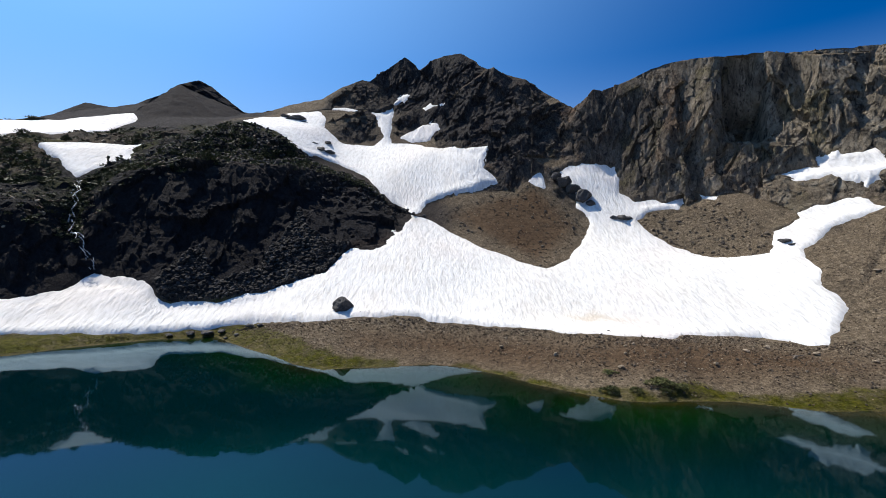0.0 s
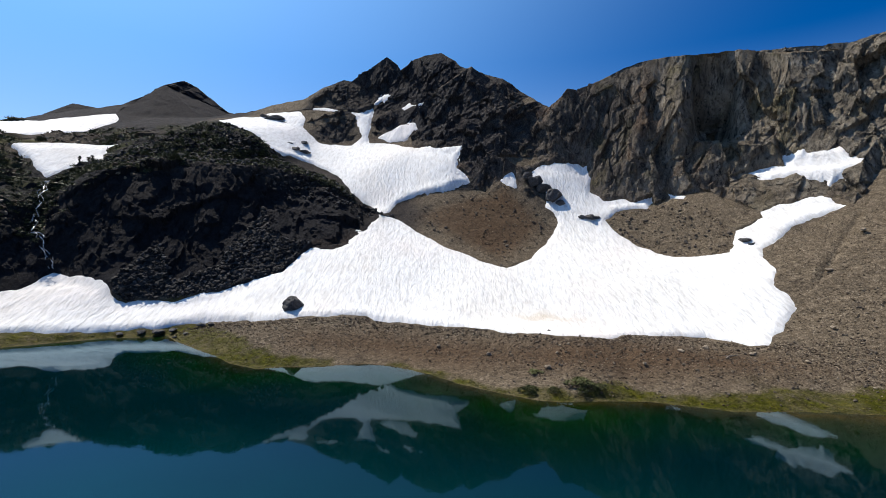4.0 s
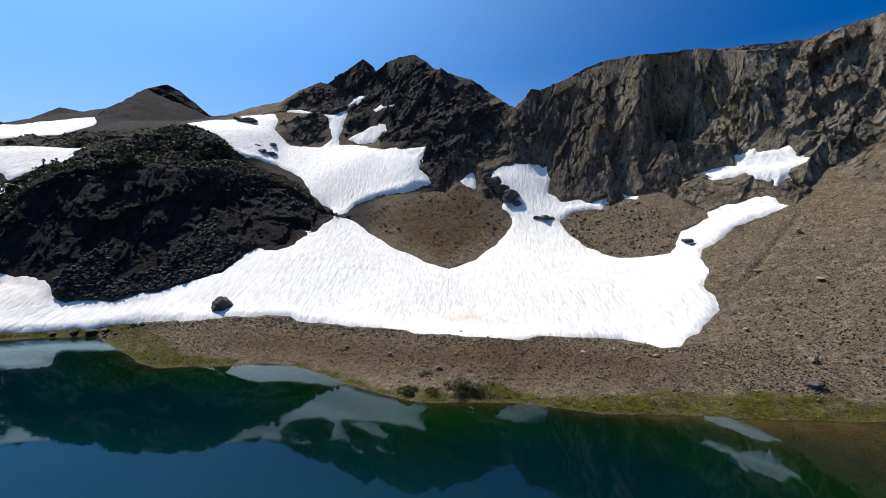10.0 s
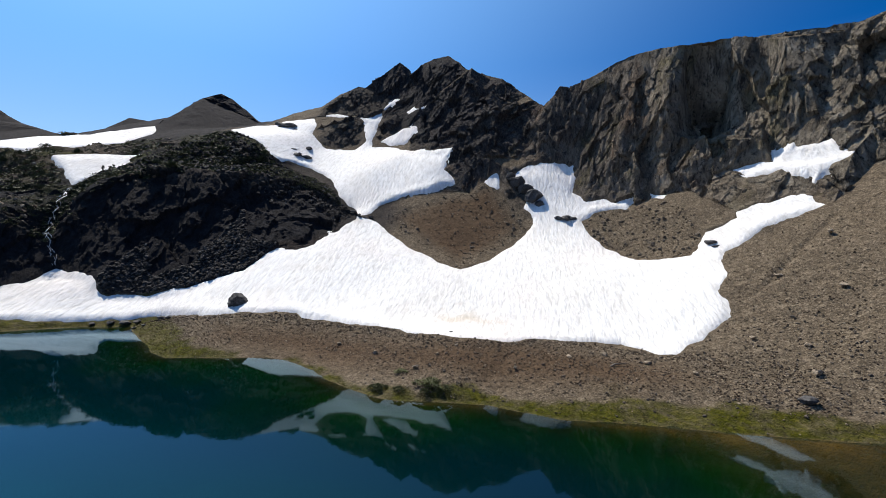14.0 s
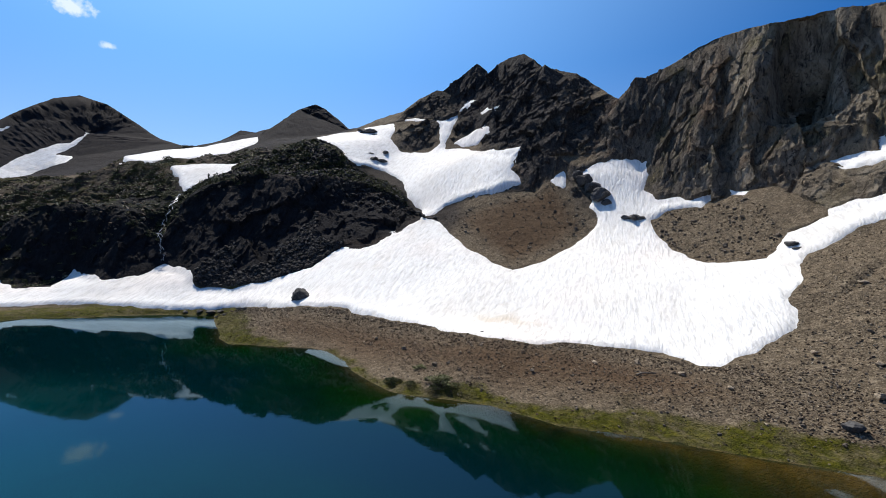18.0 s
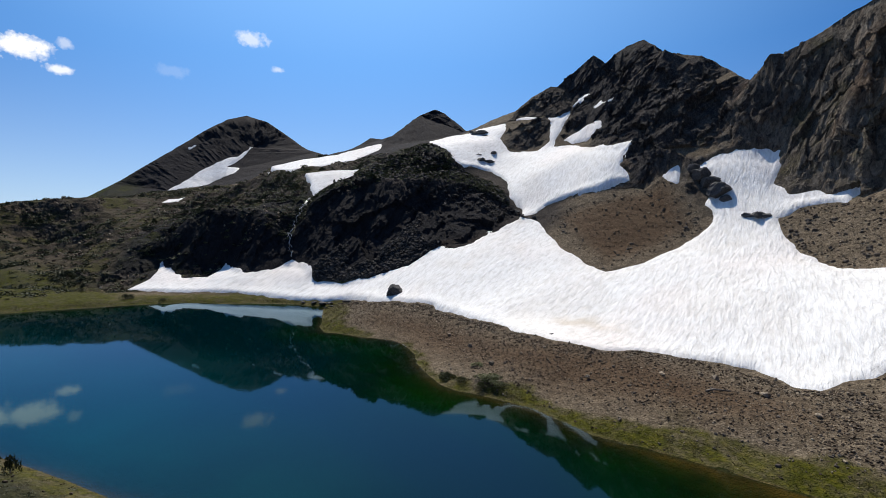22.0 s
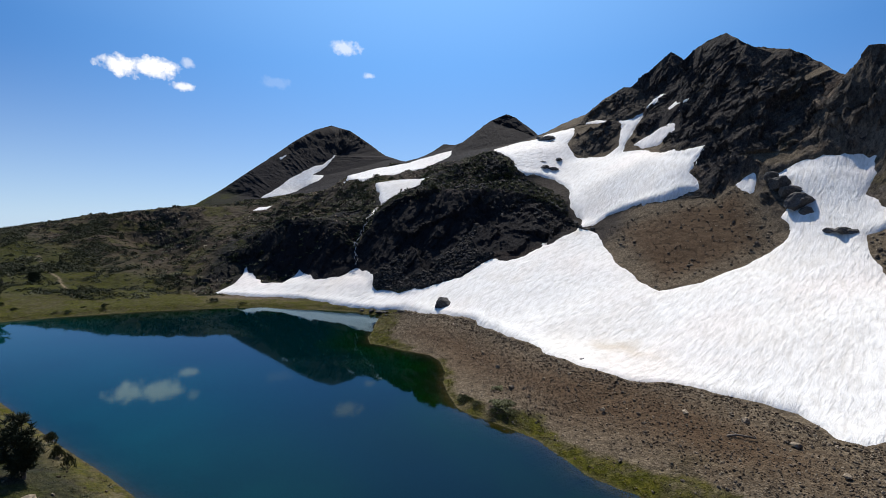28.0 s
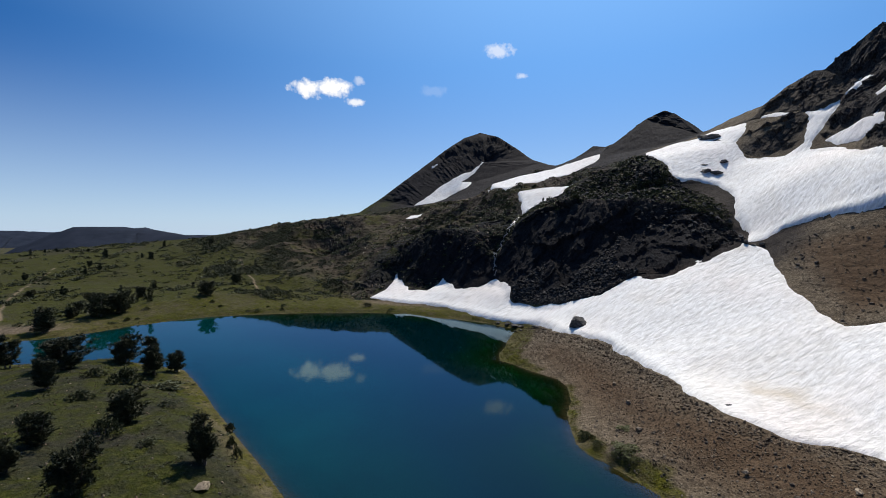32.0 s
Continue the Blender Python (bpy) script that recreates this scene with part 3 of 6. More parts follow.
SHORE_W = [
    (-112.3, -41.1), (-115.3, -27.7), (-125.4, -13.4), (-133.6, 1.6), (-136.9, 16.0), (-135.1, 32.9), (-128.5, 56.4),
    (-117.9, 80.9), (-108.5, 95.4), (-94.0, 103.2), (-86.8, 109.9), (-79.4, 114.4), (-71.6, 118.3), (-63.7, 119.6)]
SHORE_S = [
    (-78.2, -32.0), (-72.6, -24.9), (-72.3, -9.2), (-51.3, 10.4), (-39.1, 13.4), (-16.7, 18.0), (0.3, 21.5),
    (14.5, 24.8), (25.2, 26.8)]
SHORE_EAST = [
    (108.8, 68.7), (115.2, 58.1), (110.7, 45.2), (95.0, 34.2), (70.6, 26.9), (45.0, 27.4)]
WEST_SKY = [
    (-446.0, -58.8, 25.2), (-399.5, 0.0, 30.5), (-383.6, 25.7, 34.2), (-360.5, 47.9, 38.6), (-340.4, 69.7, 43.6),
    (-321.9, 95.3, 46.9), (-306.0, 130.8, 49.4), (-320.6, 156.9, 53.5)]
WEST_GROUND = [
    (-190.4, -71.4, 3.0), (-259.2, -59.7, 6.0), (-236.4, -7.6, 6.0), (-207.2, 29.1, 7.5), (-192.2, 65.7, 7.4),
    (-224.2, 61.4, 11.6), (-257.9, 33.5, 13.8), (-329.6, -12.0, 18.5), (-152.2, -32.6, 1.8), (-165.1, 8.6, 6.0),
    (-142.0, -0.2, 1.4), (-146.4, 22.5, 1.7), (-141.8, 46.7, 1.6), (-131.2, 71.3, 1.7), (-143.6, 76.8, 2.6),
    (-121.0, 92.8, 1.7), (-106.1, 102.8, 1.5), (-91.3, 113.4, 1.3), (-173.8, 64.4, 3.5), (-199.4, 51.3, 4.0)]
WEST_HILLS = [
    (-187.0, 111.4, 22.3), (-195.1, 133.7, 31.7), (-229.3, 119.3, 28.5), (-232.5, 159.5, 41.4), (-195.7, 177.5, 47.7),
    (-243.3, 200.8, 55.5), (-299.8, 237.8, 68.7), (-240.5, 85.5, 20.1), (-261.3, 63.0, 22.5), (-301.2, 70.9, 33.6),
    (-174.3, 144.7, 36.1), (-184.1, 95.4, 9.4)]
KNOB = [
    (-247.1, 313.1, 104.1), (-244.5, 331.4, 115.7), (-223.5, 328.1, 111.5), (-199.7, 319.1, 111.8),
    (-184.8, 306.8, 107.8), (-177.7, 310.7, 115.6), (-170.7, 314.8, 123.3), (-163.8, 325.7, 128.9),
    (-156.5, 328.2, 125.3), (-148.0, 331.6, 118.4), (-137.2, 330.0, 109.1)]
KNOB_FOOT = [
    (-182.0, 268.4, 91.6), (-157.4, 270.8, 91.0), (-131.5, 284.9, 93.9), (-213.8, 278.6, 94.9), (-266.1, 286.0, 89.8),
    (-253.8, 253.8, 78.9), (-228.0, 221.6, 70.1)]
ROUND = [
    (-437.3, 165.6, 58.7), (-438.9, 190.9, 74.7), (-437.8, 223.6, 99.3), (-442.4, 249.0, 116.9), (-445.7, 275.8, 137.0),
    (-445.9, 304.8, 155.8), (-439.6, 324.2, 163.1), (-427.5, 342.7, 157.7), (-406.5, 356.8, 141.0),
    (-381.3, 361.7, 124.0), (-333.5, 351.1, 111.0), (-293.1, 340.5, 103.6)]
ROUND_FOOT = [
    (-363.0, 210.0, 62.9), (-340.3, 253.8, 76.7), (-322.5, 297.1, 91.3), (-392.4, 162.7, 53.3)]
BACK = [
    (-440.6, 412.2, 83.8), (-520.9, 320.0, 97.7), (-522.0, 206.5, 53.6), (-339.6, 415.5, 68.4), (-230.2, 394.4, 66.4),
    (-157.6, 396.4, 65.6), (-111.5, 369.2, 75.9), (-50.3, 354.2, 80.8), (-1.2, 341.3, 86.0), (36.6, 312.1, 80.2),
    (74.2, 272.6, 63.6), (117.7, 257.5, 74.8), (173.0, 231.8, 75.3), (238.0, 182.6, 80.4)]
EAST_RIM = [
    (183.9, 140.1, 93.6), (198.3, 111.1, 85.0), (206.2, 73.6, 69.7), (206.6, 32.7, 51.6), (200.5, -21.8, 38.2)]
EAST_FOOT = [
    (160.3, 125.8, 48.0), (147.2, 127.2, 39.2), (132.5, 113.6, 27.1), (118.0, 102.2, 15.2), (109.1, 90.0, 7.1),
    (99.7, 81.3, 2.6), (123.7, 78.1, 10.8), (142.2, 62.1, 17.2), (159.4, 89.4, 34.6), (131.2, 40.8, 7.3),
    (150.6, 11.2, 12.2), (169.0, 119.2, 61.0)]
SOUTH = [
    (-10.3, 8.4, 4.2), (8.5, 12.5, 4.4), (22.8, 14.9, 4.0), (-31.6, -3.6, 4.0), (-53.2, -16.9, 3.2),
    (-57.6, -64.3, 3.7), (-5.2, -29.3, 5.4), (40.0, 1.2, 4.5), (79.2, 4.2, 3.7), (56.4, -52.2, 9.6),
    (116.6, -31.6, 11.8), (-19.7, -138.4, 11.7), (-66.1, -22.5, 1.6), (-65.7, -6.6, 1.6), (-48.4, 5.8, 1.8),
    (-16.4, 13.4, 2.6), (2.1, 16.7, 2.6), (16.5, 20.8, 2.2)]
RIM = [
    (1125.0, 0.0, 60.0), (875.0, 875.0, 80.0), (0.0, 1125.0, 60.0), (-875.0, 875.0, 40.0), (-750.0, 312.5, 20.0),
    (-650.0, -75.0, 8.0), (-875.0, -625.0, -20.0), (-1250.0, -125.0, -40.0), (0.0, -1125.0, -10.0),
    (875.0, -875.0, 10.0), (-525.0, -200.0, 10.0), (-375.0, -250.0, 8.0), (-525.0, 50.0, 22.0), (-250.0, -312.5, 6.0),
    (375.0, 0.0, 60.0), (0.0, -500.0, 20.0)]
HORIZON = [
    (4600.0, 0.0, -60.0), (3200.0, 3200.0, -60.0), (0.0, 4600.0, -60.0), (-3200.0, 3200.0, -60.0),
    (-4600.0, 0.0, -60.0), (-3200.0, -3200.0, -60.0), (0.0, -4600.0, -60.0), (3200.0, -3200.0, -60.0),
    (-2000.0, -500.0, -60.0), (-2000.0, 400.0, -60.0), (-1800.0, -1400.0, -60.0)]
BED = [
    (-19.5, 61.9, -9.0), (20.6, 50.7, -8.0), (60.4, 49.6, -4.5), (84.9, 50.7, -2.2), (-62.4, 65.0, -10.0),
    (-95.6, 26.0, -8.0), (-63.1, 34.8, -8.0), (-101.5, -13.5, -5.0), (-0.1, 41.6, -5.0), (40.9, 40.0, -5.0),
    (-40.1, 88.4, -7.0), (-92.7, -44.3, -4.0), (-63.1, 94.8, -6.0), (60.5, 60.1, -3.5), (35.6, 64.7, -4.0)]
SHADED_HILL = [
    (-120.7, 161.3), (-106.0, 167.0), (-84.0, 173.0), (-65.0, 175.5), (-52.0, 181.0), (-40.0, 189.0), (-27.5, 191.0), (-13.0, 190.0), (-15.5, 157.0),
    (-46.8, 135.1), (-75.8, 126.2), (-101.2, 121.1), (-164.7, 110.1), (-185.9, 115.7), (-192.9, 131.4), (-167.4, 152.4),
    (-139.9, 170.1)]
ROCKY_WEST = [
    (-144.3, 82.9), (-156.4, 75.2), (-229.4, 73.4), (-276.3, 45.8), (-369.2, 25.7), (-435.6, 90.3), (-393.0, 150.3),
    (-349.0, 208.8), (-240.9, 240.6), (-169.5, 244.0), (-121.2, 237.9), (-75.8, 222.5), (-51.4, 209.3), (-31.8, 191.2),
    (-75.0, 177.9), (-126.6, 133.9)]
MEADOW = [
    (-93.6, 107.4), (-111.7, 84.8), (-136.1, 48.5), (-138.2, 18.1), (-131.7, -22.8), (-164.9, -53.1), (-261.6, -62.9),
    (-282.3, -13.3), (-225.2, 43.7), (-192.0, 68.1), (-129.8, 79.7), (-107.1, 101.2)]
HILL_LEDGE = [
    (-123.0, 168.0), (-106.0, 166.0), (-84.0, 172.0), (-65.0, 174.0), (-52.0, 180.0), (-40.0, 188.0), (-20.0, 192.0),
    (-28.0, 200.0), (-47.0, 212.0), (-64.0, 208.0), (-76.0, 197.0), (-95.0, 193.0), (-116.0, 179.0), (-132.7, 172.0), (-114.3, 141.0), (-108.0, 142.0)]
RED_BANK = [
    (-24.0, 112.0), (0.0, 112.0), (32.0, 101.0), (58.0, 103.0), (80.0, 96.0), (84.0, 84.0), (70.0, 79.0), (40.0, 80.0), (17.0, 87.0),
    (-2.0, 96.0), (-22.0, 100.0)]
RED_FAN = [
    (-3.4, 187.9), (32.8, 152.2), (55.8, 181.5), (41.4, 206.3), (24.6, 203.8)]
DARK_FAR = [
    (-552.4, 145.5), (-379.3, 149.5), (-299.8, 237.8), (-195.3, 234.2), (-104.0, 226.2), (-92.6, 275.5),
    (-111.8, 335.6), (-135.3, 407.4), (-545.9, 474.8)]
SCREE_EAST = [
    (80.8, 72.1), (81.8, 98.2), (93.1, 109.4), (99.8, 124.0), (105.4, 137.3), (119.0, 142.9), (133.5, 139.4),
    (151.0, 125.4), (171.2, 114.8), (204.3, 63.3), (200.5, -21.8), (116.6, -31.6), (104.0, 40.8)]
SCREE_MOUND = [
    (74.8, 180.3), (79.9, 163.8), (87.2, 153.4), (95.8, 145.4), (103.4, 144.9), (105.9, 160.4), (100.7, 174.6),
    (89.9, 181.6), (79.3, 186.5)]
CRAG = [
    (-134.0, 293.4), (-68.2, 274.9), (-54.3, 249.2), (-29.7, 255.2), (-15.7, 249.0), (19.3, 220.0), (24.6, 207.2),
    (39.3, 205.0), (52.0, 214.9), (64.0, 230.0), (68.9, 368.9), (-135.3, 407.4)]
WALL = [
    (64.0, 230.0), (56.2, 210.3), (75.3, 204.7), (77.2, 191.9), (90.0, 182.7), (101.7, 174.6), (108.0, 160.4),
    (105.8, 153.9), (115.7, 152.3), (132.5, 146.0), (133.5, 139.4), (151.0, 125.4), (171.2, 114.8), (203.8, 105.7),
    (283.9, 184.2), (129.3, 287.0), (67.8, 284.2)]
HILL_ALL = [
    (-162.1, 145.5), (-191.1, 129.1), (-171.4, 113.8), (-103.8, 121.5), (-75.8, 126.2), (-46.8, 135.1), (-18.8, 157.6),
    (-12.8, 188.2), (-38.4, 204.0), (-59.1, 212.1), (-71.3, 218.7), (-92.7, 226.3), (-109.4, 211.0), (-127.9, 195.1),
    (-123.0, 168.1)]
KNOB_ALL = [
    (-270.7, 304.3), (-182.0, 274.1), (-134.0, 293.4), (-132.7, 389.3), (-267.8, 408.1)]
ROUND_ALL = [
    (-552.9, 133.0), (-393.0, 150.3), (-337.6, 253.6), (-273.1, 312.8), (-270.6, 414.7), (-546.7, 462.5)]
TALUS_FIELD = [
    (-82.9, 133.5), (-75.4, 148.1), (-66.3, 139.7), (-56.6, 142.2), (-50.5, 155.1), (-49.7, 167.1), (-44.1, 156.9),
    (-35.5, 151.9), (-29.2, 153.7), (-34.3, 141.0), (-47.9, 136.2), (-60.7, 133.8), (-71.5, 129.1)]
TRAIL_A = [
    (-153.0, -59.3), (-174.1, -66.4), (-207.3, -73.5), (-241.6, -78.1), (-323.6, -83.5)]
TRAIL_B = [
    (-165.6, 39.5), (-212.9, 38.4), (-231.1, 35.6), (-258.0, 34.4), (-274.8, 34.2)]
DRY_POINT = [
    (-80.7, -34.2), (-74.3, -8.3), (-50.3, 11.8), (0.0, 23.0), (30.7, 27.8), (59.5, 10.3), (33.5, -64.3),
    (-61.6, -88.6)]
BENCH = [
    (-136.0, -48.3), (-165.0, 8.6), (-178.7, 51.0), (-276.3, 45.8), (-398.5, 14.5), (-613.2, -79.5), (-681.1, -377.5),
    (-359.7, -324.1), (-183.6, -140.8)]

SCREE_GULLY = [(106.5, 117.8), (108.2, 119.3), (114.4, 123.7), (122.9, 130.4), (130.4, 134.9)]

# ---- noise and mesh helpers ----
def hash3(i, j, k, seed):
    h = (i * 374761393 + j * 668265263 + k * 2147483647 + seed * 974711) & 0xFFFFFFFF
    h = ((h ^ (h >> 13)) * 1274126177) & 0xFFFFFFFF
    h = ((h ^ (h >> 16)) * 2246822519) & 0xFFFFFFFF
    return ((h ^ (h >> 15)) & 0xFFFFFF) / float(0xFFFFFF)


def vnoise(p, scale, seed=0):
    """Smooth value noise, -1 to 1, at points p (n x 3); scale is metres per cell, a number or three."""
    q = p / np.asarray(scale, float)
    b = np.floor(q).astype(np.int64)
    f = q - b
    f = f * f * f * (f * (f * 6 - 15) + 10)
    out = np.zeros(len(p))
    for dx in (0, 1):
        wx = f[:, 0] if dx else 1 - f[:, 0]
        for dy in (0, 1):
            wy = wx * (f[:, 1] if dy else 1 - f[:, 1])
            for dz in (0, 1):
                w = wy * (f[:, 2] if dz else 1 - f[:, 2])
                out += w * hash3(b[:, 0] + dx, b[:, 1] + dy, b[:, 2] + dz, seed)
    return out * 2 - 1


def fbm(p, scale, octaves=4, seed=0, gain=0.5):
    s, a, out = np.asarray(scale, float), 1.0, np.zeros(len(p))
    for o in range(octaves):
        out += a * vnoise(p, s, seed + o * 17)
        a *= gain
        s = s / 2.03
    return out


def ridged(p, scale, octaves=4, seed=0, gain=0.5):
    s, a, out = np.asarray(scale, float), 1.0, np.zeros(len(p))
    for o in range(octaves):
        out += a * (1 - 2 * np.abs(vnoise(p, s, seed + o * 17)))
        a *= gain
        s = s / 2.03
    return out


def smooth01(a, b, x):
    t = np.clip((x - a) / (b - a), 0, 1)
    return t * t * (3 - 2 * t)


def signed_distance(xy, poly):
    """Distance of points from a closed polygon in plan, positive inside."""
    a = np.array([p[:2] for p in poly], float)
    b = np.roll(a, -1, 0)
    near = ((xy > a.min(0) - 25) & (xy < a.max(0) + 25)).all(1)
    out = np.full(len(xy), -25.0)
    px, py = xy[near, 0], xy[near, 1]
    best = np.full(len(px), 625.0)
    odd = np.zeros(len(px), bool)
    for p, q in zip(a, b):
        dx, dy = q - p
        wx, wy = px - p[0], py - p[1]
        t = np.clip((wx * dx + wy * dy) / max(dx * dx + dy * dy, 1e-9), 0, 1)
        best = np.minimum(best, (wx - t * dx) ** 2 + (wy - t * dy) ** 2)
        if abs(dy) > 1e-9:
            odd ^= ((p[1] > py) != (q[1] > py)) & (px < p[0] + wy / dy * dx)
    best = np.sqrt(best)
    out[near] = np.where(odd, best, -best)
    return out


def resample(line, step, closed=False):
    pts = [np.array(p, float) for p in line]
    if closed:
        pts.append(pts[0])
    out = []
    for p, q in zip(pts[:-1], pts[1:]):
        n = max(1, int(np.ceil(np.linalg.norm((q - p)[:2]) / step)))
        out += [p + (q - p) * i / n for i in range(n)]
    if not closed:
        out.append(pts[-1])
    return out


def mesh_from(name, v, faces, smooth=True):
    """A mesh from vertex and triangle arrays."""
    me = bpy.data.meshes.new(name)
    v, faces = np.asarray(v, np.float32), np.asarray(faces, np.int32)
    me.vertices.add(len(v))
    me.vertices.foreach_set("co", v.ravel())
    k = faces.shape[1]
    me.loops.add(faces.size)
    me.loops.foreach_set("vertex_index", faces.ravel())
    me.polygons.add(len(faces))
    me.polygons.foreach_set("loop_start", np.arange(0, faces.size, k, dtype=np.int32))
    me.polygons.foreach_set("use_smooth", np.full(len(faces), smooth))
    me.update(calc_edges=True)
    return me


def paint(me, name, values):
    """A point attribute, one number each vertex."""
    at = me.attributes.new(name, "FLOAT", "POINT")
    at.data.foreach_set("value", np.asarray(values, np.float32))


def compact(v, faces, extra=()):
    used, inv = np.unique(faces.ravel(), return_inverse=True)
    return v[used], inv.reshape(faces.shape), [e[used] for e in extra]


def part(name, me, material, parent=None, label="", m=None):
    """One mesh object, under a thing or under a part."""
    if isinstance(me, bmesh.types.BMesh):
        data = bpy.data.meshes.new(name)
        me.to_mesh(data)
        me.free()
        me = data
    ob = new(name, me)
    if material and not me.materials:
        me.materials.append(material)
    if parent:
        ob.parent = parent
    if m:
        ob.matrix_local = m
    if label:
        ob["label"] = label
    return ob


def split_edges(v, f, longest):
    """Halve every edge that is longer than longest(midpoints); returns new arrays."""
    e = np.sort(np.concatenate([f[:, [0, 1]], f[:, [1, 2]], f[:, [2, 0]]]), axis=1)
    key = e[:, 0].astype(np.int64) * len(v) + e[:, 1]
    u, inv = np.unique(key, return_inverse=True)
    a, b = u // len(v), u % len(v)
    mid = (v[a] + v[b]) / 2
    cut = np.linalg.norm(v[a] - v[b], axis=1) > longest(mid)
    if not cut.any():
        return v, f, False
    idx = np.full(len(u), -1)
    idx[cut] = len(v) + np.arange(cut.sum())
    n = len(f)
    m0, m1, m2 = idx[inv[:n]], idx[inv[n:2 * n]], idx[inv[2 * n:]]
    count = (m0 >= 0).astype(int) + (m1 >= 0) + (m2 >= 0)
    # turn each face so that its cut edges stand in a fixed order
    f = f.copy()
    for _ in range(2):
        turn = ((count == 1) & (m0 < 0)) | ((count == 2) & (m2 >= 0))
        f[turn] = f[turn][:, [1, 2, 0]]
        m0[turn], m1[turn], m2[turn] = m1[turn].copy(), m2[turn].copy(), m0[turn].copy()
    out = [f[count == 0]]
    k = count == 1
    g, p = f[k], m0[k]
    out += [np.c_[g[:, 0], p, g[:, 2]], np.c_[p, g[:, 1], g[:, 2]]]
    k = count == 2
    g, p, q = f[k], m0[k], m1[k]
    out += [np.c_[p, g[:, 1], q], np.c_[g[:, 0], p, q], np.c_[g[:, 0], q, g[:, 2]]]
    k = count == 3
    g, p, q, r = f[k], m0[k], m1[k], m2[k]
    out += [np.c_[g[:, 0], p, r], np.c_[p, g[:, 1], q], np.c_[r, q, g[:, 2]], np.c_[p, q, r]]
    return np.vstack([v, mid[cut]]), np.vstack(out), True


def relax(v, f, weight, rounds):
    """Draw vertices towards the middle of their neighbours."""
    a = np.concatenate([f[:, 0], f[:, 1], f[:, 2], f[:, 1], f[:, 2], f[:, 0]])
    b = np.concatenate([f[:, 1], f[:, 2], f[:, 0], f[:, 0], f[:, 1], f[:, 2]])
    n = np.maximum(np.bincount(a, minlength=len(v)), 1)
    for _ in range(rounds):
        z = np.bincount(a, v[b, 2], len(v)) / n
        v[:, 2] += (z - v[:, 2]) * weight
    return v


def normals(v, f):
    c = np.cross(v[f[:, 1]] - v[f[:, 0]], v[f[:, 2]] - v[f[:, 0]])
    out = np.stack([sum(np.bincount(f[:, k], c[:, i], len(v)) for k in range(3)) for i in range(3)], 1)
    return out / np.maximum(np.linalg.norm(out, axis=1), 1e-9)[:, None]


# ---- the valley's base surface ----
LAKE = SHORE_E + SHORE_EAST + SHORE_S[::-1] + [(-87.0, -66.0), (-108.0, -66.0)] + SHORE_W
SNOW_LOW = SNOW_LOW_W + SNOW_LOW_N + SNOW_LOW_E + SNOW_LOW_S + SNOW_LOW_S2
SNOW_UP = SNOW_UP_W + SNOW_UP_E


def base_surface():
    from mathutils.geometry import delaunay_2d_cdt
    pts, pins = [], set()
    for line in (CREST_W + CREST_M + CREST_E, RIB_A, RIB_B, GULLY, WALL_EDGE, BROW, WEST_BROW, WEST_SKY, KNOB, ROUND, EAST_RIM):
        pts += resample(line, 5.0)
    pins.update((round(p[0] / 1.2), round(p[1] / 1.2)) for p in pts)
    for line in (SNOW_LOW, SNOW_UP, SNOW_E, SNOW_W, SNOW_LONG, SNOW_ROUND):
        pts += resample(line, 5.0, True)
    for line in (WALL_MID, HILLTOP, TALUS_TOP, FAN, SNOWFIELD, MOUND, SPUR, BANK, WESTSIDE, WEST_GROUND, WEST_HILLS, KNOB_FOOT,
                 ROUND_FOOT, BACK, EAST_FOOT, SOUTH, RIM, HORIZON, BED, SNOW_C1, SNOW_C2, SNOW_C3):
        pts += [np.array(p) for p in line]
    pts += [np.array((x, y, 0.0)) for x, y in (q[:2] for q in resample(LAKE, 5.0, True))]
    keep = {}
    for p in pts:
        keep.setdefault((round(p[0] / 1.2), round(p[1] / 1.2)), p)
    pts = np.array(list(keep.values()))
    res = delaunay_2d_cdt([Vector(p[:2]) for p in pts], [], [], 0, 1e-6)
    z = [pts[o[0], 2] for o in res[3]]
    v = np.array([(c.x, c.y, h) for c, h in zip(res[0], z)])
    f = np.array([t for t in res[2] if len(t) == 3])
    held = np.array([(round(p[0] / 1.2), round(p[1] / 1.2)) in pins for p in v])
    return v, f, held


def fineness(m):
    d = np.hypot(m[:, 0] - 45, m[:, 1] - 8)
    out = np.clip(d * 0.0074, 0.85, 400)
    crags = smooth01(0, 6, signed_distance(m[:, :2], CRAG)) + smooth01(0, 6, signed_distance(m[:, :2], WALL))
    out = out * (1 - 0.48 * np.clip(crags, 0, 1))
    hidden = smooth01(0, 40, m[:, 1] - np.interp(m[:, 0], CREST_X, CREST_Y) - 6) + smooth01(5, -15, m[:, 1]) * (m[:, 0] > -40) \
        + smooth01(160, 185, m[:, 0]) + (m[:, 2] < -1.0) * 0.5
    return out * (1 + 5 * np.clip(hidden, 0, 1))


CREST = sorted([p for p in CREST_W + CREST_M + CREST_E + KNOB + ROUND if p[1] > 150], key=lambda p: p[0])
CREST_X, CREST_Y = [p[0] for p in CREST], [p[1] for p in CREST]
V, F, HELD = base_surface()
V_COARSE, F_COARSE = V.copy(), F.copy()
for step in range(12):
    floor = max(4.0 * 0.5 ** max(0, step - 5), 0.0)
    V, F, more = split_edges(V, F, (lambda m: np.maximum(fineness(m), floor)))
    if not more and floor < 0.9:
        break
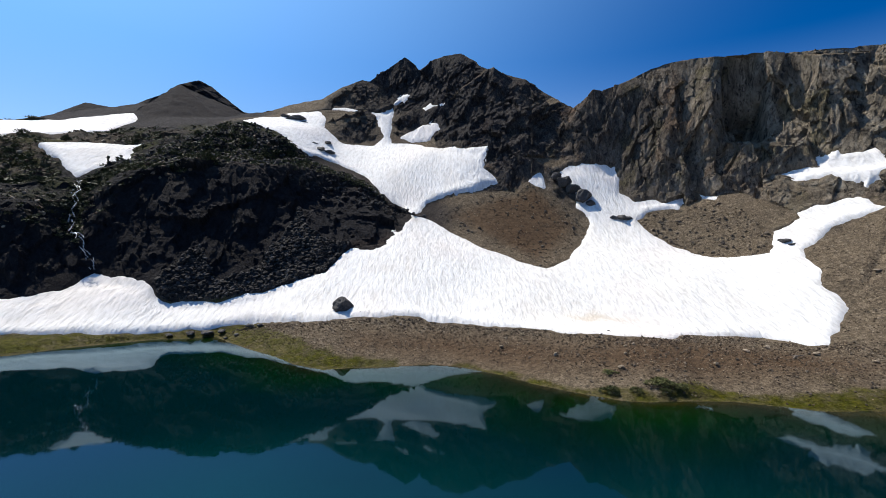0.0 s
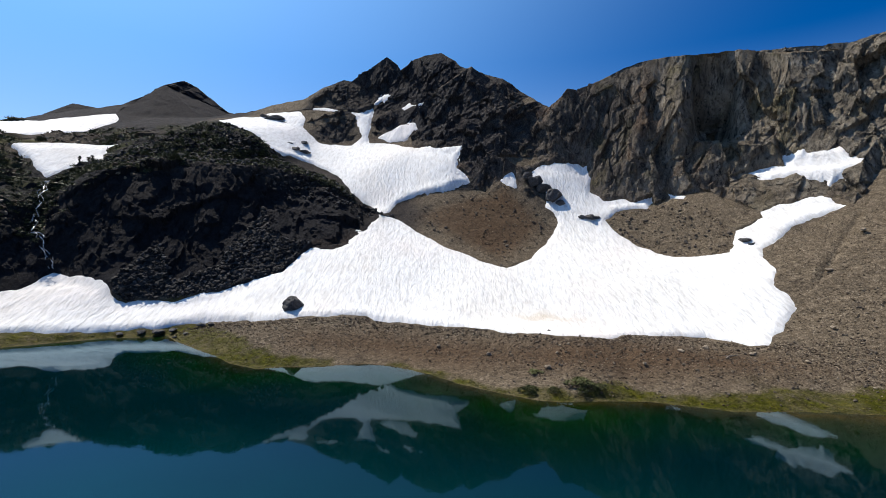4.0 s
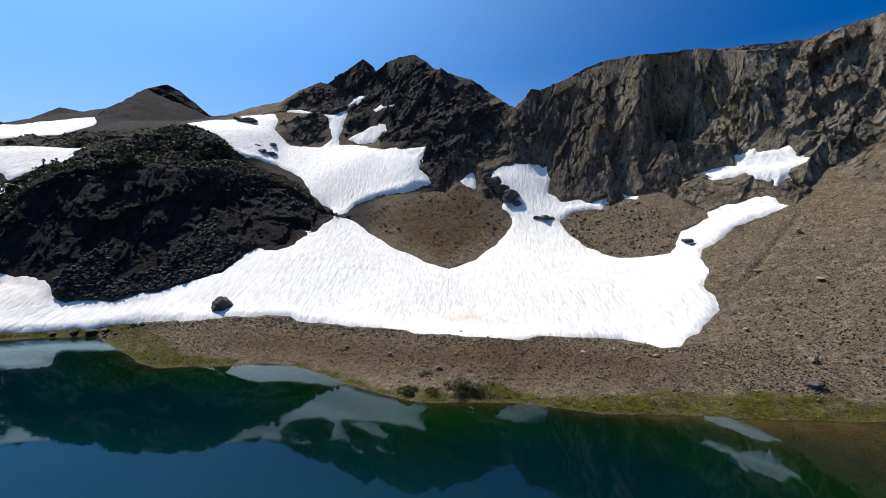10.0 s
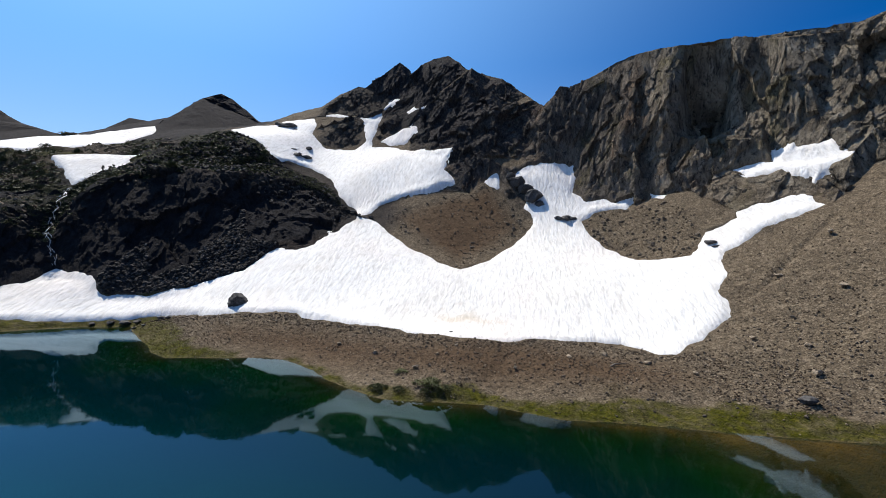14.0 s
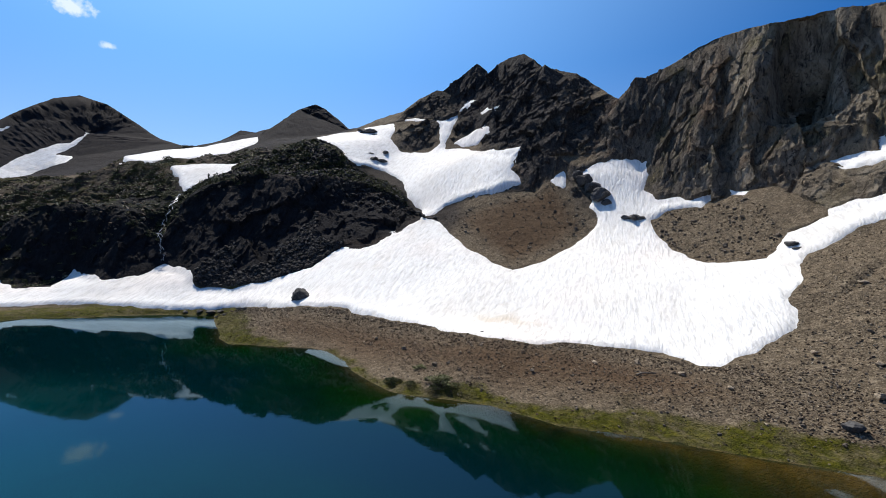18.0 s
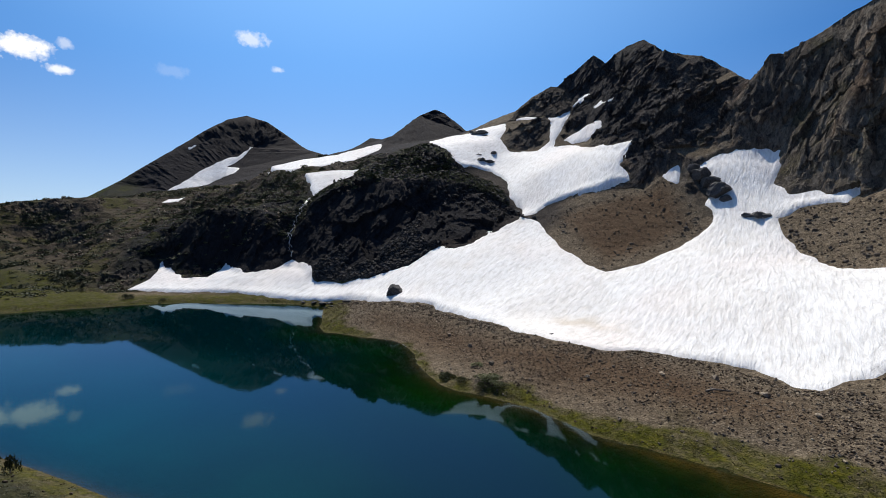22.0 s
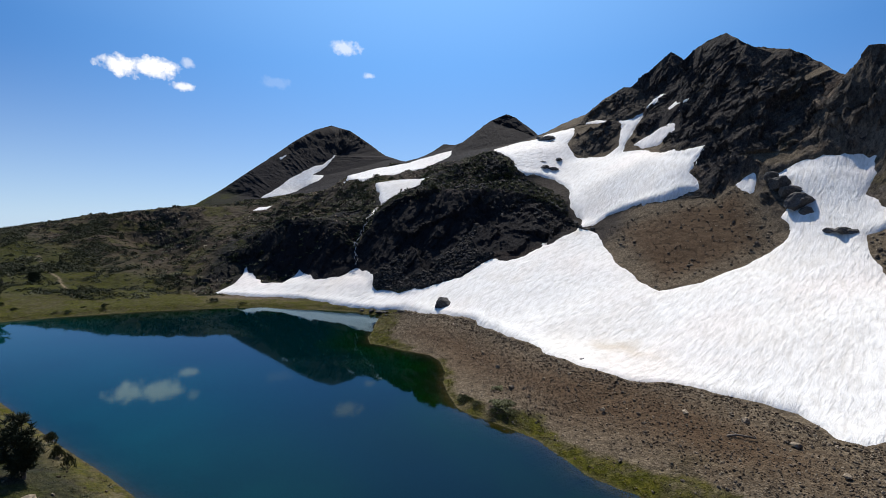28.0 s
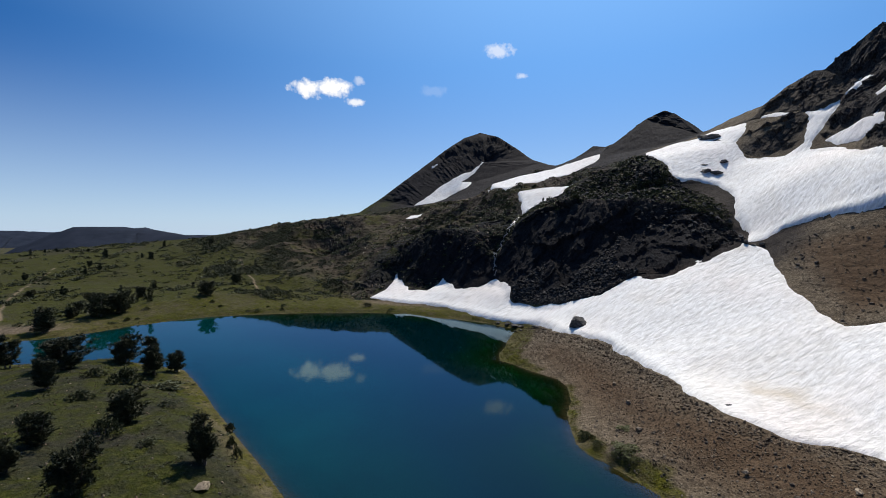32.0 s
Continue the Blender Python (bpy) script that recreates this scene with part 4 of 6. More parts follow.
# ---- round off the planes between the lines, more under snow ----
SX0, SY0, SNX, SNY = -400, -120, 620, 500
surf = np.zeros((SNX, SNY))
for t in V_COARSE[F_COARSE]:
    lo = np.maximum(np.ceil(t[:, :2].min(0)).astype(int), (SX0, SY0))
    hi = np.minimum(np.floor(t[:, :2].max(0)).astype(int), (SX0 + SNX - 1, SY0 + SNY - 1))
    if (hi < lo).any():
        continue
    gx, gy = np.meshgrid(np.arange(lo[0], hi[0] + 1), np.arange(lo[1], hi[1] + 1), indexing="ij")
    (ax, ay, az), (bx, by, bz), (cx, cy, cz) = t
    den = (by - cy) * (ax - cx) + (cx - bx) * (ay - cy)
    if abs(den) < 1e-9:
        continue
    l0 = ((by - cy) * (gx - cx) + (cx - bx) * (gy - cy)) / den
    l1 = ((cy - ay) * (gx - cx) + (ax - cx) * (gy - cy)) / den
    ok = (l0 > -1e-6) & (l1 > -1e-6) & (l0 + l1 < 1 + 1e-6)
    surf[gx[ok] - SX0, gy[ok] - SY0] = (l0 * az + l1 * bz + (1 - l0 - l1) * cz)[ok]


def blur(a, sigma):
    r = int(sigma * 3) + 1
    w = np.exp(-0.5 * (np.arange(-r, r + 1) / sigma) ** 2)
    w /= w.sum()
    for axis in (0, 1):
        pad = [(r, r) if k == axis else (0, 0) for k in (0, 1)]
        p = np.pad(a, pad, mode="edge")
        a = sum(w[i] * np.take(p, range(i, i + a.shape[axis]), axis) for i in range(2 * r + 1))
    return a


def sample(a, xy):
    q = np.clip(xy - (SX0, SY0), 0, (SNX - 1.01, SNY - 1.01))
    i = q.astype(int)
    f = q - i
    i, j, u, w = i[:, 0], i[:, 1], f[:, 0], f[:, 1]
    return a[i, j] * (1 - u) * (1 - w) + a[i + 1, j] * u * (1 - w) + a[i, j + 1] * (1 - u) * w + a[i + 1, j + 1] * u * w


gxy = np.stack(np.meshgrid(np.arange(SNX) + SX0, np.arange(SNY) + SY0, indexing="ij"), -1).reshape(-1, 2).astype(float)
snowy = np.max([signed_distance(gxy, q) for q in (SNOW_LOW, SNOW_UP, SNOW_E, SNOW_W, SNOW_LONG)], axis=0).reshape(SNX, SNY)
mask = smooth01(-2.5, 0.5, snowy) + 1e-4
soft_snow = blur(surf * mask, 3.5) / blur(mask, 3.5)
soft_all = blur(surf, 1.8)
within = ((V[:, :2] > (SX0 + 2, SY0 + 2)) & (V[:, :2] < (SX0 + SNX - 3, SY0 + SNY - 3))).all(1)
cliffs = np.max([smooth01(-4, 2, signed_distance(V[:, :2], q)) for q in (CRAG, WALL, KNOB_ALL, ROUND_ALL)], axis=0)
wet = smooth01(0.6, 0.0, np.abs(V[:, 2]))
sno = sample(snowy, V[:, :2])
rest = V[:, 2] + (sample(soft_all, V[:, :2]) - V[:, 2]) * (1 - cliffs) * (1 - wet)
rest = rest + (sample(soft_snow, V[:, :2]) - rest) * smooth01(-1.0, 3.0, sno)
V[:, 2] = np.where(within, rest, V[:, 2])
N0 = normals(V, F)
flip = N0[:, 2] < 0
if flip.mean() > 0.5:
    F = F[:, ::-1]
    N0 = -N0
V0 = V.copy()
XY = V[:, :2]


def edge_noise(p, amount):
    return fbm(np.c_[p[:, :2], np.zeros(len(p))], 7.0, 4, 5) * amount


SNOWS = [("lower", SNOW_LOW), ("upper", SNOW_UP), ("cliff", SNOW_E), ("ledge", SNOW_S), ("chute", SNOW_C1), ("chute", SNOW_C2),
         ("chute", SNOW_C3), ("chute", SNOW_C4), ("gully", SNOW_G), ("west", SNOW_W), ("long", SNOW_LONG), ("round", SNOW_ROUND), ("fleck", SNOW_R1), ("fleck", SNOW_R2), ("low", SNOW_R3)]
snow_sd = []
for kind, poly in SNOWS:
    a = np.array([p[:2] for p in poly])
    near = ((XY > a.min(0) - 12) & (XY < a.max(0) + 12)).all(1)
    sd = np.full(len(V), -99.0)
    sd[near] = signed_distance(XY[near], poly) + edge_noise(V[near], 0.7)
    snow_sd.append(sd)
under = np.max(np.array(snow_sd), axis=0)
lake_sd = np.full(len(V), -99.0)
near = (np.abs(XY[:, 0]) < 165) & (XY[:, 1] > -100) & (XY[:, 1] < 150)
lake_sd[near] = signed_distance(XY[near], LAKE)

def line_distance(xy, line):
    best = np.full(len(xy), 1e9)
    for p, q in zip(line[:-1], line[1:]):
        p, q = np.array(p), np.array(q)
        t = np.clip(((xy - p) @ (q - p)) / ((q - p) @ (q - p)), 0, 1)
        best = np.minimum(best, np.linalg.norm(xy - p - t[:, None] * (q - p), axis=1))
    return best


# ---- relief: ribbed rock where it is steep, rubble where it is not ----
open_ground = 1 - smooth01(-1.0, 1.5, under)
# hill: the face whose shade is put into the ground colour through dark
hill = smooth01(-4, 8, signed_distance(XY, SHADED_HILL))
rough = smooth01(-6, 10, signed_distance(XY, ROCKY_WEST))
steep = smooth01(0.80, 0.66, N0[:, 2])
rock = np.clip(np.maximum(np.maximum(steep, 0.95 * smooth01(-2, 3, signed_distance(XY, SHADED_HILL)) * smooth01(0.99, 0.94, N0[:, 2])), 0.75 * rough * smooth01(-0.1, 0.5, fbm(V, 22.0, 3, 9))), 0, 1) * open_ground
rock *= smooth01(1.0, -2.0, lake_sd)
loose = np.max([smooth01(-3, 3, signed_distance(XY, q)) for q in (SCREE_EAST, SCREE_MOUND, RED_FAN)], axis=0)
rock *= 1 - loose
rock *= smooth01(-16, -22, lake_sd) + (XY[:, 1] < -90) * 0
far = smooth01(450, 1100, np.hypot(XY[:, 0], XY[:, 1]))
warp = V + np.c_[fbm(V, 18.0, 2, 3), fbm(V, 18.0, 2, 4), fbm(V, 18.0, 2, 6)] * 1.3


def blocks(p, size, seed, tilt=0.5):
    """Broken rock: every cell is a block of its own with a slanted face, -1 to 1."""
    s = np.asarray(size, float)
    q = p / s
    b = np.floor(q - 0.5).astype(np.int64)
    best, out = np.full(len(p), 9e9), np.zeros(len(p))
    for dx in (0, 1):
        for dy in (0, 1):
            for dz in (0, 1):
                i, j, k = b[:, 0] + dx, b[:, 1] + dy, b[:, 2] + dz
                c = np.stack([u + 0.5 + 0.75 * (hash3(i, j, k, seed + n) - 0.5) for n, u in ((1, i), (2, j), (3, k))], 1)
                d = q - c
                r = (d * d).sum(1)
                h = hash3(i, j, k, seed + 4) * 2 - 1
                g = np.stack([hash3(i, j, k, seed + 5), hash3(i, j, k, seed + 6), hash3(i, j, k, seed + 7)], 1) * 2 - 1
                near_ = r < best
                best = np.where(near_, r, best)
                out = np.where(near_, h + tilt * 2 * (g * d).sum(1), out)
    return out


crag = np.zeros(len(V))
on = rock > 0.02
w_on = warp[on]
crag[on] = blocks(w_on, (19.0, 19.0, 46.0), 111, 1.0) * 1.2 + blocks(w_on, (7.5, 7.5, 20.0), 122, 1.0) * 0.75 \
    + blocks(w_on, (3.0, 3.0, 8.0), 133, 0.8) * 0.45 + ridged(w_on, (2.6, 2.6, 22.0), 2, 12, 0.6) * 0.3 - 0.3
# a deep recess in the long wall, with a tower on either hand
bay = smooth01(108.5, 110.5, XY[:, 0] - 0.42 * (XY[:, 1] - 185)) * smooth01(127.5, 118.5, XY[:, 0] - 0.42 * (XY[:, 1] - 185)) \
    * smooth01(60, 69, V[:, 2]) * smooth01(172, 178, XY[:, 1]) * smooth01(102, 93, V[:, 2])
tower = np.exp(-((XY[:, 0] - 0.42 * (XY[:, 1] - 185) - 104.6) / 5.0) ** 2) * smooth01(56, 68, V[:, 2]) * smooth01(172, 178, XY[:, 1])
crag += tower * 4.0 - bay * 12.0
crag *= 0.22 + 0.78 * smooth01(0.5, 8.0, np.abs(XY[:, 1] - np.interp(XY[:, 0], CREST_X, CREST_Y)))
crag *= 0.35 + 0.65 * smooth01(-1.0, -6.0, under)
rubble = fbm(V, 9.0, 3, 21) * 0.25 + fbm(V, 2.2, 2, 22) * 0.14
push = crag * rock * (1 - 0.4 * hill) + rubble * (1 - rock) * open_ground * (1 - far)
push += rough * open_ground * smooth01(2, 6, -lake_sd) * (fbm(V, 14.0, 4, 31, 0.55) * 1.2) * (1 - rock)
push *= smooth01(0.5, -3.0, lake_sd) + 0.15
push -= 0.55 * np.exp(-(line_distance(XY, SCREE_GULLY) / 0.8) ** 2)
V = V + N0 * push[:, None]
V[:, 2] -= 0.7 * smooth01(0.0, 2.5, under)
V[:, 2] = np.where((lake_sd > -1.5), np.minimum(V[:, 2], np.maximum(-lake_sd * 0.25, -9)), V[:, 2])
V[:, 2] = np.where((lake_sd <= -1.5) & (lake_sd > -40), np.maximum(V[:, 2], 0.15), V[:, 2])

# ---- ground, snow and lake ----
shore_d = -lake_sd
fringe = np.interp(XY[:, 0], [-62, -41, -24, -8, 20, 30, 46, 65, 80, 95, 110], [13, 8, 7, 1.2, 1.2, 3.0, 4.0, 4.8, 7, 5, 4])
grass = smooth01(1.0, -1.0, shore_d - fringe + 2.2 * fbm(V, 6.0, 4, 40)) * (0.82 + 0.18 * smooth01(-0.3, 0.3, fbm(V, 12.0, 3, 41)))
sparse = smooth01(9, 2, shore_d - fringe) * smooth01(55, 80, XY[:, 0]) * smooth01(-0.1, 0.5, fbm(V, 8.0, 4, 45)) * 0.6
grass = np.maximum(grass, sparse) * smooth01(120, 100, XY[:, 0]) * smooth01(0.4, -0.4, lake_sd)
meadow = smooth01(-14, -3, signed_distance(XY, MEADOW)) * smooth01(0.4, -0.6, lake_sd) * (0.75 + 0.25 * smooth01(-0.5, 0.2, fbm(V, 15.0, 4, 43)))
wooded = smooth01(-2, 3, signed_distance(XY, DRY_POINT))
point = 0.9 * wooded * (0.5 + 0.5 * smooth01(-0.5, 0.3, fbm(V, 5.0, 4, 47)))
point = np.maximum(point, 0.95 * smooth01(-5, 10, signed_distance(XY, BENCH)) * (0.55 + 0.45 * smooth01(-0.6, 0.2, fbm(V, 30.0, 4, 48))))
tufts = rough * (0.12 + 0.88 * smooth01(-0.05, 0.4, fbm(V, 9.0, 4, 44))) * 0.75 * smooth01(0.5, 0.75, N0[:, 2])
ledge = smooth01(-0.1, 0.35, fbm(V, 6.0, 4, 46)) * smooth01(0, 6, signed_distance(XY, HILL_LEDGE))
wild = smooth01(-140, -170, XY[:, 0]) * smooth01(210, 180, XY[:, 1]) * smooth01(2, 8, shore_d) * (1 - 0.75 * rough)
heath = wild * (0.35 + 0.6 * smooth01(-0.25, 0.3, fbm(V, 16.0, 4, 52)))
grass = np.clip(np.max([grass, meadow, point, tufts, ledge * 0.9, heath], axis=0), 0, 1) * (1 - 0.6 * rock) * open_ground
red = smooth01(-4, 10, signed_distance(XY, RED_BANK)) + smooth01(0, 8, signed_distance(XY, RED_FAN)) + 0.55 * rough
red = np.clip(red + smooth01(-0.3, 0.5, lake_sd), 0, 1)
pale = smooth01(-4, 6, signed_distance(XY, WALL)) * (0.35 + 0.6 * smooth01(88, 118, XY[:, 0] + 8 * fbm(V, 22.0, 3, 50)))
# dark crag rock; the wall's west end is darkened for its backlit shade
slate_shade = smooth01(-2, 5, signed_distance(XY, CRAG)) * (0.9 - 0.25 * smooth01(15, 40, XY[:, 0]))
slate_shade = np.maximum(slate_shade, 0.5 * smooth01(-4, 6, signed_distance(XY, WALL)) * smooth01(92, 74, XY[:, 0] + 8 * fbm(V, 20.0, 3, 49)))
trail = np.max([smooth01(0.8, 0.3, line_distance(XY, q)) for q in (TRAIL_A, TRAIL_B)], axis=0)
grass *= 1 - trail
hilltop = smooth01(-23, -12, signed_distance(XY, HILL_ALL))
# dark ground colour; on the hill's face it deepens dark rock by painted shade
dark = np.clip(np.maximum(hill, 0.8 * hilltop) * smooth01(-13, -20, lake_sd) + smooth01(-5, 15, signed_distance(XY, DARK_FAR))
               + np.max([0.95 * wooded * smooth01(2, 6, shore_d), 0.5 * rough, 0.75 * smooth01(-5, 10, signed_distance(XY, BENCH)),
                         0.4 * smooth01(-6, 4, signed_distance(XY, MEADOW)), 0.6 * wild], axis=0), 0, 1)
bed = smooth01(-0.3, 0.6, lake_sd) * (0.3 + 0.7 * smooth01(20, 60, XY[:, 0]))


def ground_piece(name, pick, label, category, kind=""):
    f = F[pick]
    v, f, vals = compact(V, f, (rock, grass, red, dark, trail, pale, bed, slate_shade))
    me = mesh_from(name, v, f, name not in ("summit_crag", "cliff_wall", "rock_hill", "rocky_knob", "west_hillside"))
    for key, val in zip(("rock", "grass", "red", "dark", "trail", "pale", "bed", "slate_shade"), vals):
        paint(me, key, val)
    return tagged(part(name, me, GROUND), label, category, kind=kind)


mid_xy = XY[F].mean(axis=1)
left_over = np.ones(len(F), bool)
for name, poly, label, category in (
        ("scree_fan", RED_FAN, "brown scree fan between two snowfields", "scree fan"),
        ("scree_mound", SCREE_MOUND, "grey stony mound at the cliff's foot", "scree mound"),
        ("scree_slope", SCREE_EAST, "wide grey-brown gravel slope beside the snow", "scree slope"),
        ("rock_hill", HILL_ALL, "dark rounded volcanic hill, its face's shade put into the rock colour", "rock hill"),
        ("summit_crag", CRAG, "jagged dark summit with ribs and chutes", "mountain"),
        ("cliff_wall", WALL, "long ribbed grey-brown cliff above the scree", "cliff"),
        ("rocky_knob", KNOB_ALL, "dark pointed knob on the far ridge", "mountain"),
        ("round_peak", ROUND_ALL, "dark round-topped peak in the distance", "mountain"),
        ("west_hillside", ROCKY_WEST, "brown hillside with rock outcrops and dark shrubs", "hillside")):
    pick = left_over & (signed_distance(mid_xy, poly) > 0)
    left_over &= ~pick
    ground_piece(name, pick, label, category)
ground_piece("ground", left_over, "stony valley floor with sparse grass round the lake", "ground", "structure")

snow_labels = {
    "lower": "broad sunlit summer snowfield above the gravel bank", "upper": "steep snowfield below the dark summit crags",
    "cliff": "white snow patch on a cliff ledge", "ledge": "small snow patch at the foot of the cliff",
    "chute": "narrow snow strip in a rocky chute", "gully": "small snow tongue in the cliff gully",
    "west": "flat snow patch behind the dark hill", "long": "long snow drift below the pointed knob",
    "round": "snow strip on the round peak's flank", "fleck": "small snow fleck high on the round peak",
    "low": "small snow drift on the brown hillside"}


def snow_piece(kind, sd):
    f = F[(sd[F] > -1.6).any(axis=1)]
    if len(f) < 4:
        return None
    vi, fi, (s, lo) = compact(V0, f, (sd, lake_sd))
    n = normals(vi, fi)
    deep = {"lower": 1.0, "upper": 0.9}.get(kind, 0.7)
    lift = 0.4 * deep * smooth01(-0.4, 1.6, s) - 0.9 * smooth01(0.3, -1.6, s)
    wave = fbm(np.c_[vi[:, 0] + vi[:, 1] * 0.31, vi[:, 1] * 0.35, vi[:, 2] * 0.3], 5.0, 4, 61) * 0.10
    vi = vi + n * (lift + wave * smooth01(0.0, 2.5, s))[:, None]
    me = mesh_from("snowfield", vi, fi)
    d = smooth01(9, 0, np.hypot((vi[:, 0] - 38.8) * 0.8, (vi[:, 1] - 118) * 1.1) + fbm(vi, 4.0, 3, 65) * 4) * 0.9 + smooth01(5, 0, np.hypot(vi[:, 0] + 11.7, vi[:, 1] - 181.7)) * 0.5
    paint(me, "dirt", np.clip(d, 0, 1))
    return tagged(part("snowfield", me, SNOW), snow_labels[kind], "snowfield", "snowfields")


for (kind, poly), sd in zip(SNOWS, snow_sd):
    snow_piece(kind, sd)


def lake_sheet():
    xs, ys = np.arange(-150, 126, 2.0), np.arange(-84, 132, 2.0)
    gx, gy = np.meshgrid(xs, ys, indexing="ij")
    p = np.c_[gx.ravel(), gy.ravel(), np.zeros(gx.size)]
    i = np.arange(len(xs) - 1)[:, None] * len(ys) + np.arange(len(ys) - 1)[None]
    i = i.ravel()
    f = np.c_[i, i + len(ys), i + len(ys) + 1, i + 1]
    sd = signed_distance(p[:, :2], LAKE)
    f = f[(sd[f] > -6).any(axis=1)]
    v, f, (sd,) = compact(p, f, (sd,))
    me = mesh_from("lake", v, f)
    wander = 1 + 0.35 * fbm(v, 30.0, 3, 71)
    east = smooth01(40, 88, v[:, 0])
    paint(me, "depth", np.clip(sd / 26.0 * wander * (1 - 0.9 * east), 0, 1))
    paint(me, "shelf", smooth01(74, 34, v[:, 1] + 0.25 * np.abs(v[:, 0] + 20)) * smooth01(62, 34, v[:, 0]))
    return tagged(part("lake", me, WATER), "calm blue-green mountain lake reflecting the slopes", "lake", kind="structure")


lake_sheet()

# ---- loose stone ----
rng = np.random.default_rng(7)
grid = {}
GX0, GY0, GN = -460.0, -160.0, 1.0
gi = np.floor((XY - [GX0, GY0]) / GN).astype(int)
inside = (gi >= 0).all(1) & (gi[:, 0] < 740) & (gi[:, 1] < 580)
cell = gi[inside, 0] * 580 + gi[inside, 1]
ztop = np.full(740 * 580, -1e9)
np.maximum.at(ztop, cell, V[inside, 2])
ztop = ztop.reshape(740, 580)


def ground_z(x, y):
    i, j = int((x - GX0) / GN), int((y - GY0) / GN)
    for r in (0, 1, 2, 4, 8):
        blk = ztop[max(0, i - r):i + r + 1, max(0, j - r):j + r + 1]
        blk = blk[blk > -1e8]
        if len(blk):
            return float(np.median(blk))
    return 0.0


FA = np.linalg.norm(np.cross(V[F[:, 1]] - V[F[:, 0]], V[F[:, 2]] - V[F[:, 0]]), axis=1) / 2
face_under, face_lake, face_nz = under[F].max(axis=1), lake_sd[F].max(axis=1), N0[F][:, :, 2].mean(axis=1)


def scatter(poly, count, weight=None, margin=0.0):
    """Points strewn over the ground inside a plan polygon, clear of snow and water."""
    sd = signed_distance(mid_xy, poly)
    w = FA * (sd > margin) * (face_under < -0.2) * (face_lake < -0.3)
    if weight is not None:
        w = w * weight
    some = np.flatnonzero(w > 0)
    ids = some[np.searchsorted(np.cumsum(w[some]), rng.random(count) * w[some].sum()).clip(0, len(some) - 1)]
    r = rng.random((count, 2))
    r = np.where(r.sum(1, keepdims=True) > 1, 1 - r, r)
    a, b, c = V[F[ids, 0]], V[F[ids, 1]], V[F[ids, 2]]
    return a + (b - a) * r[:, :1] + (c - a) * r[:, 1:]


def stone_shapes(n):
    bm = bmesh.new()
    bmesh.ops.create_icosphere(bm, subdivisions=1, radius=1.0)
    v = np.array([q.co[:] for q in bm.verts])
    f = np.array([[q.index for q in t.verts] for t in bm.faces])
    bm.free()
    out = []
    for i in range(n):
        d = v * (1 + 0.30 * vnoise(v + i * 9.1, 0.9, 80 + i)[:, None])
        cut = rng.normal(size=(5, 3))
        for c in cut / np.linalg.norm(cut, axis=1)[:, None]:
            over = np.maximum(d @ c - 0.62, 0)
            d = d - over[:, None] * c
        out.append(d * rng.uniform((0.8, 0.7, 0.5), (1.1, 1.0, 0.85)))
    return out, f


SHAPES, SHAPE_F = stone_shapes(8)


def strew(name, places, sizes, mat, label, category):
    """One mesh of many stones lying on the ground."""
    n = len(places)
    kind = rng.integers(0, len(SHAPES), n)
    ang = rng.random(n) * 6.283
    tip = rng.normal(0, 0.35, (n, 2))
    base = np.array(SHAPES)[kind] * sizes[:, None, None]
    c, s = np.cos(ang)[:, None], np.sin(ang)[:, None]
    x, y, z = base[..., 0] * c - base[..., 1] * s, base[..., 0] * s + base[..., 1] * c, base[..., 2]
    z = z + x * tip[:, :1] + y * tip[:, 1:]
    v = np.stack([x, y, z], 2) + places[:, None] + np.array((0, 0, 1)) * (sizes * 0.22)[:, None, None]
    f = (SHAPE_F[None] + (np.arange(n) * base.shape[1])[:, None, None]).reshape(-1, 3)
    return tagged(part(name, mesh_from(name, v.reshape(-1, 3), f, False), mat), label, category, kind="stuff")


def sizes(n, lo, hi, power=3.0):
    return lo + (hi - lo) * rng.random(n) ** power


BANK_ALL = [(-59.0, 117.4), (-53.0, 125.7), (-30.9, 123.6), (0.1, 118.3), (35.7, 107.1), (61.2, 110.4), (81.9, 101.4), (98.4, 94.8), (98.0, 67.0),
            (60.6, 69.4), (30.7, 74.0), (15.7, 82.6), (0.6, 94.3), (-24.8, 91.0), (-40.2, 104.0)]
PENINSULA = [(-77.4, -34.3), (-72.1, -8.3), (-50.3, 10.8), (0.0, 22.0), (26.6, 27.9), (40.4, 11.1), (16.5, -29.4), (-57.6, -64.3)]
edge_w = np.exp(-np.abs(face_under + 1.8) / 1.6)
p = scatter(TALUS_FIELD, 9000)
strew("talus_blocks", p, sizes(9000, 0.22, 0.85, 2.5), TALUS, "dark angular boulder talus below the shaded hill", "talus")
dry = smooth01(0.8, 2.2, V[F][:, :, 2].mean(axis=1)) + 0.06
p = scatter(SCREE_EAST, 22000, smooth01(190, 70, mid_xy[:, 0]) * dry)
strew("slope_stones", p, sizes(22000, 0.06, 0.30, 4.0), STONE, "loose grey stones over the gravel slope", "stones")
p = scatter(BANK_ALL, 20000, dry)
strew("bank_stones", p, sizes(20000, 0.06, 0.26, 4.0), STONE, "loose brown stones over the gravel bank", "stones")
p = scatter(BANK_ALL, 2600, edge_w)
strew("rim_stones", p, sizes(2600, 0.08, 0.42, 3.5), STONE, "band of broken rock along the snow's edge", "stones")
p = scatter(PENINSULA, 2600)
strew("point_stones", p, sizes(2600, 0.05, 0.3, 5.0), STONE, "scattered pale stones on the wooded point", "stones")
p = scatter(RED_FAN, 1500)
strew("fan_stones", p, sizes(1500, 0.1, 0.4, 4.0), STONE, "small stones over the brown scree fan", "stones")
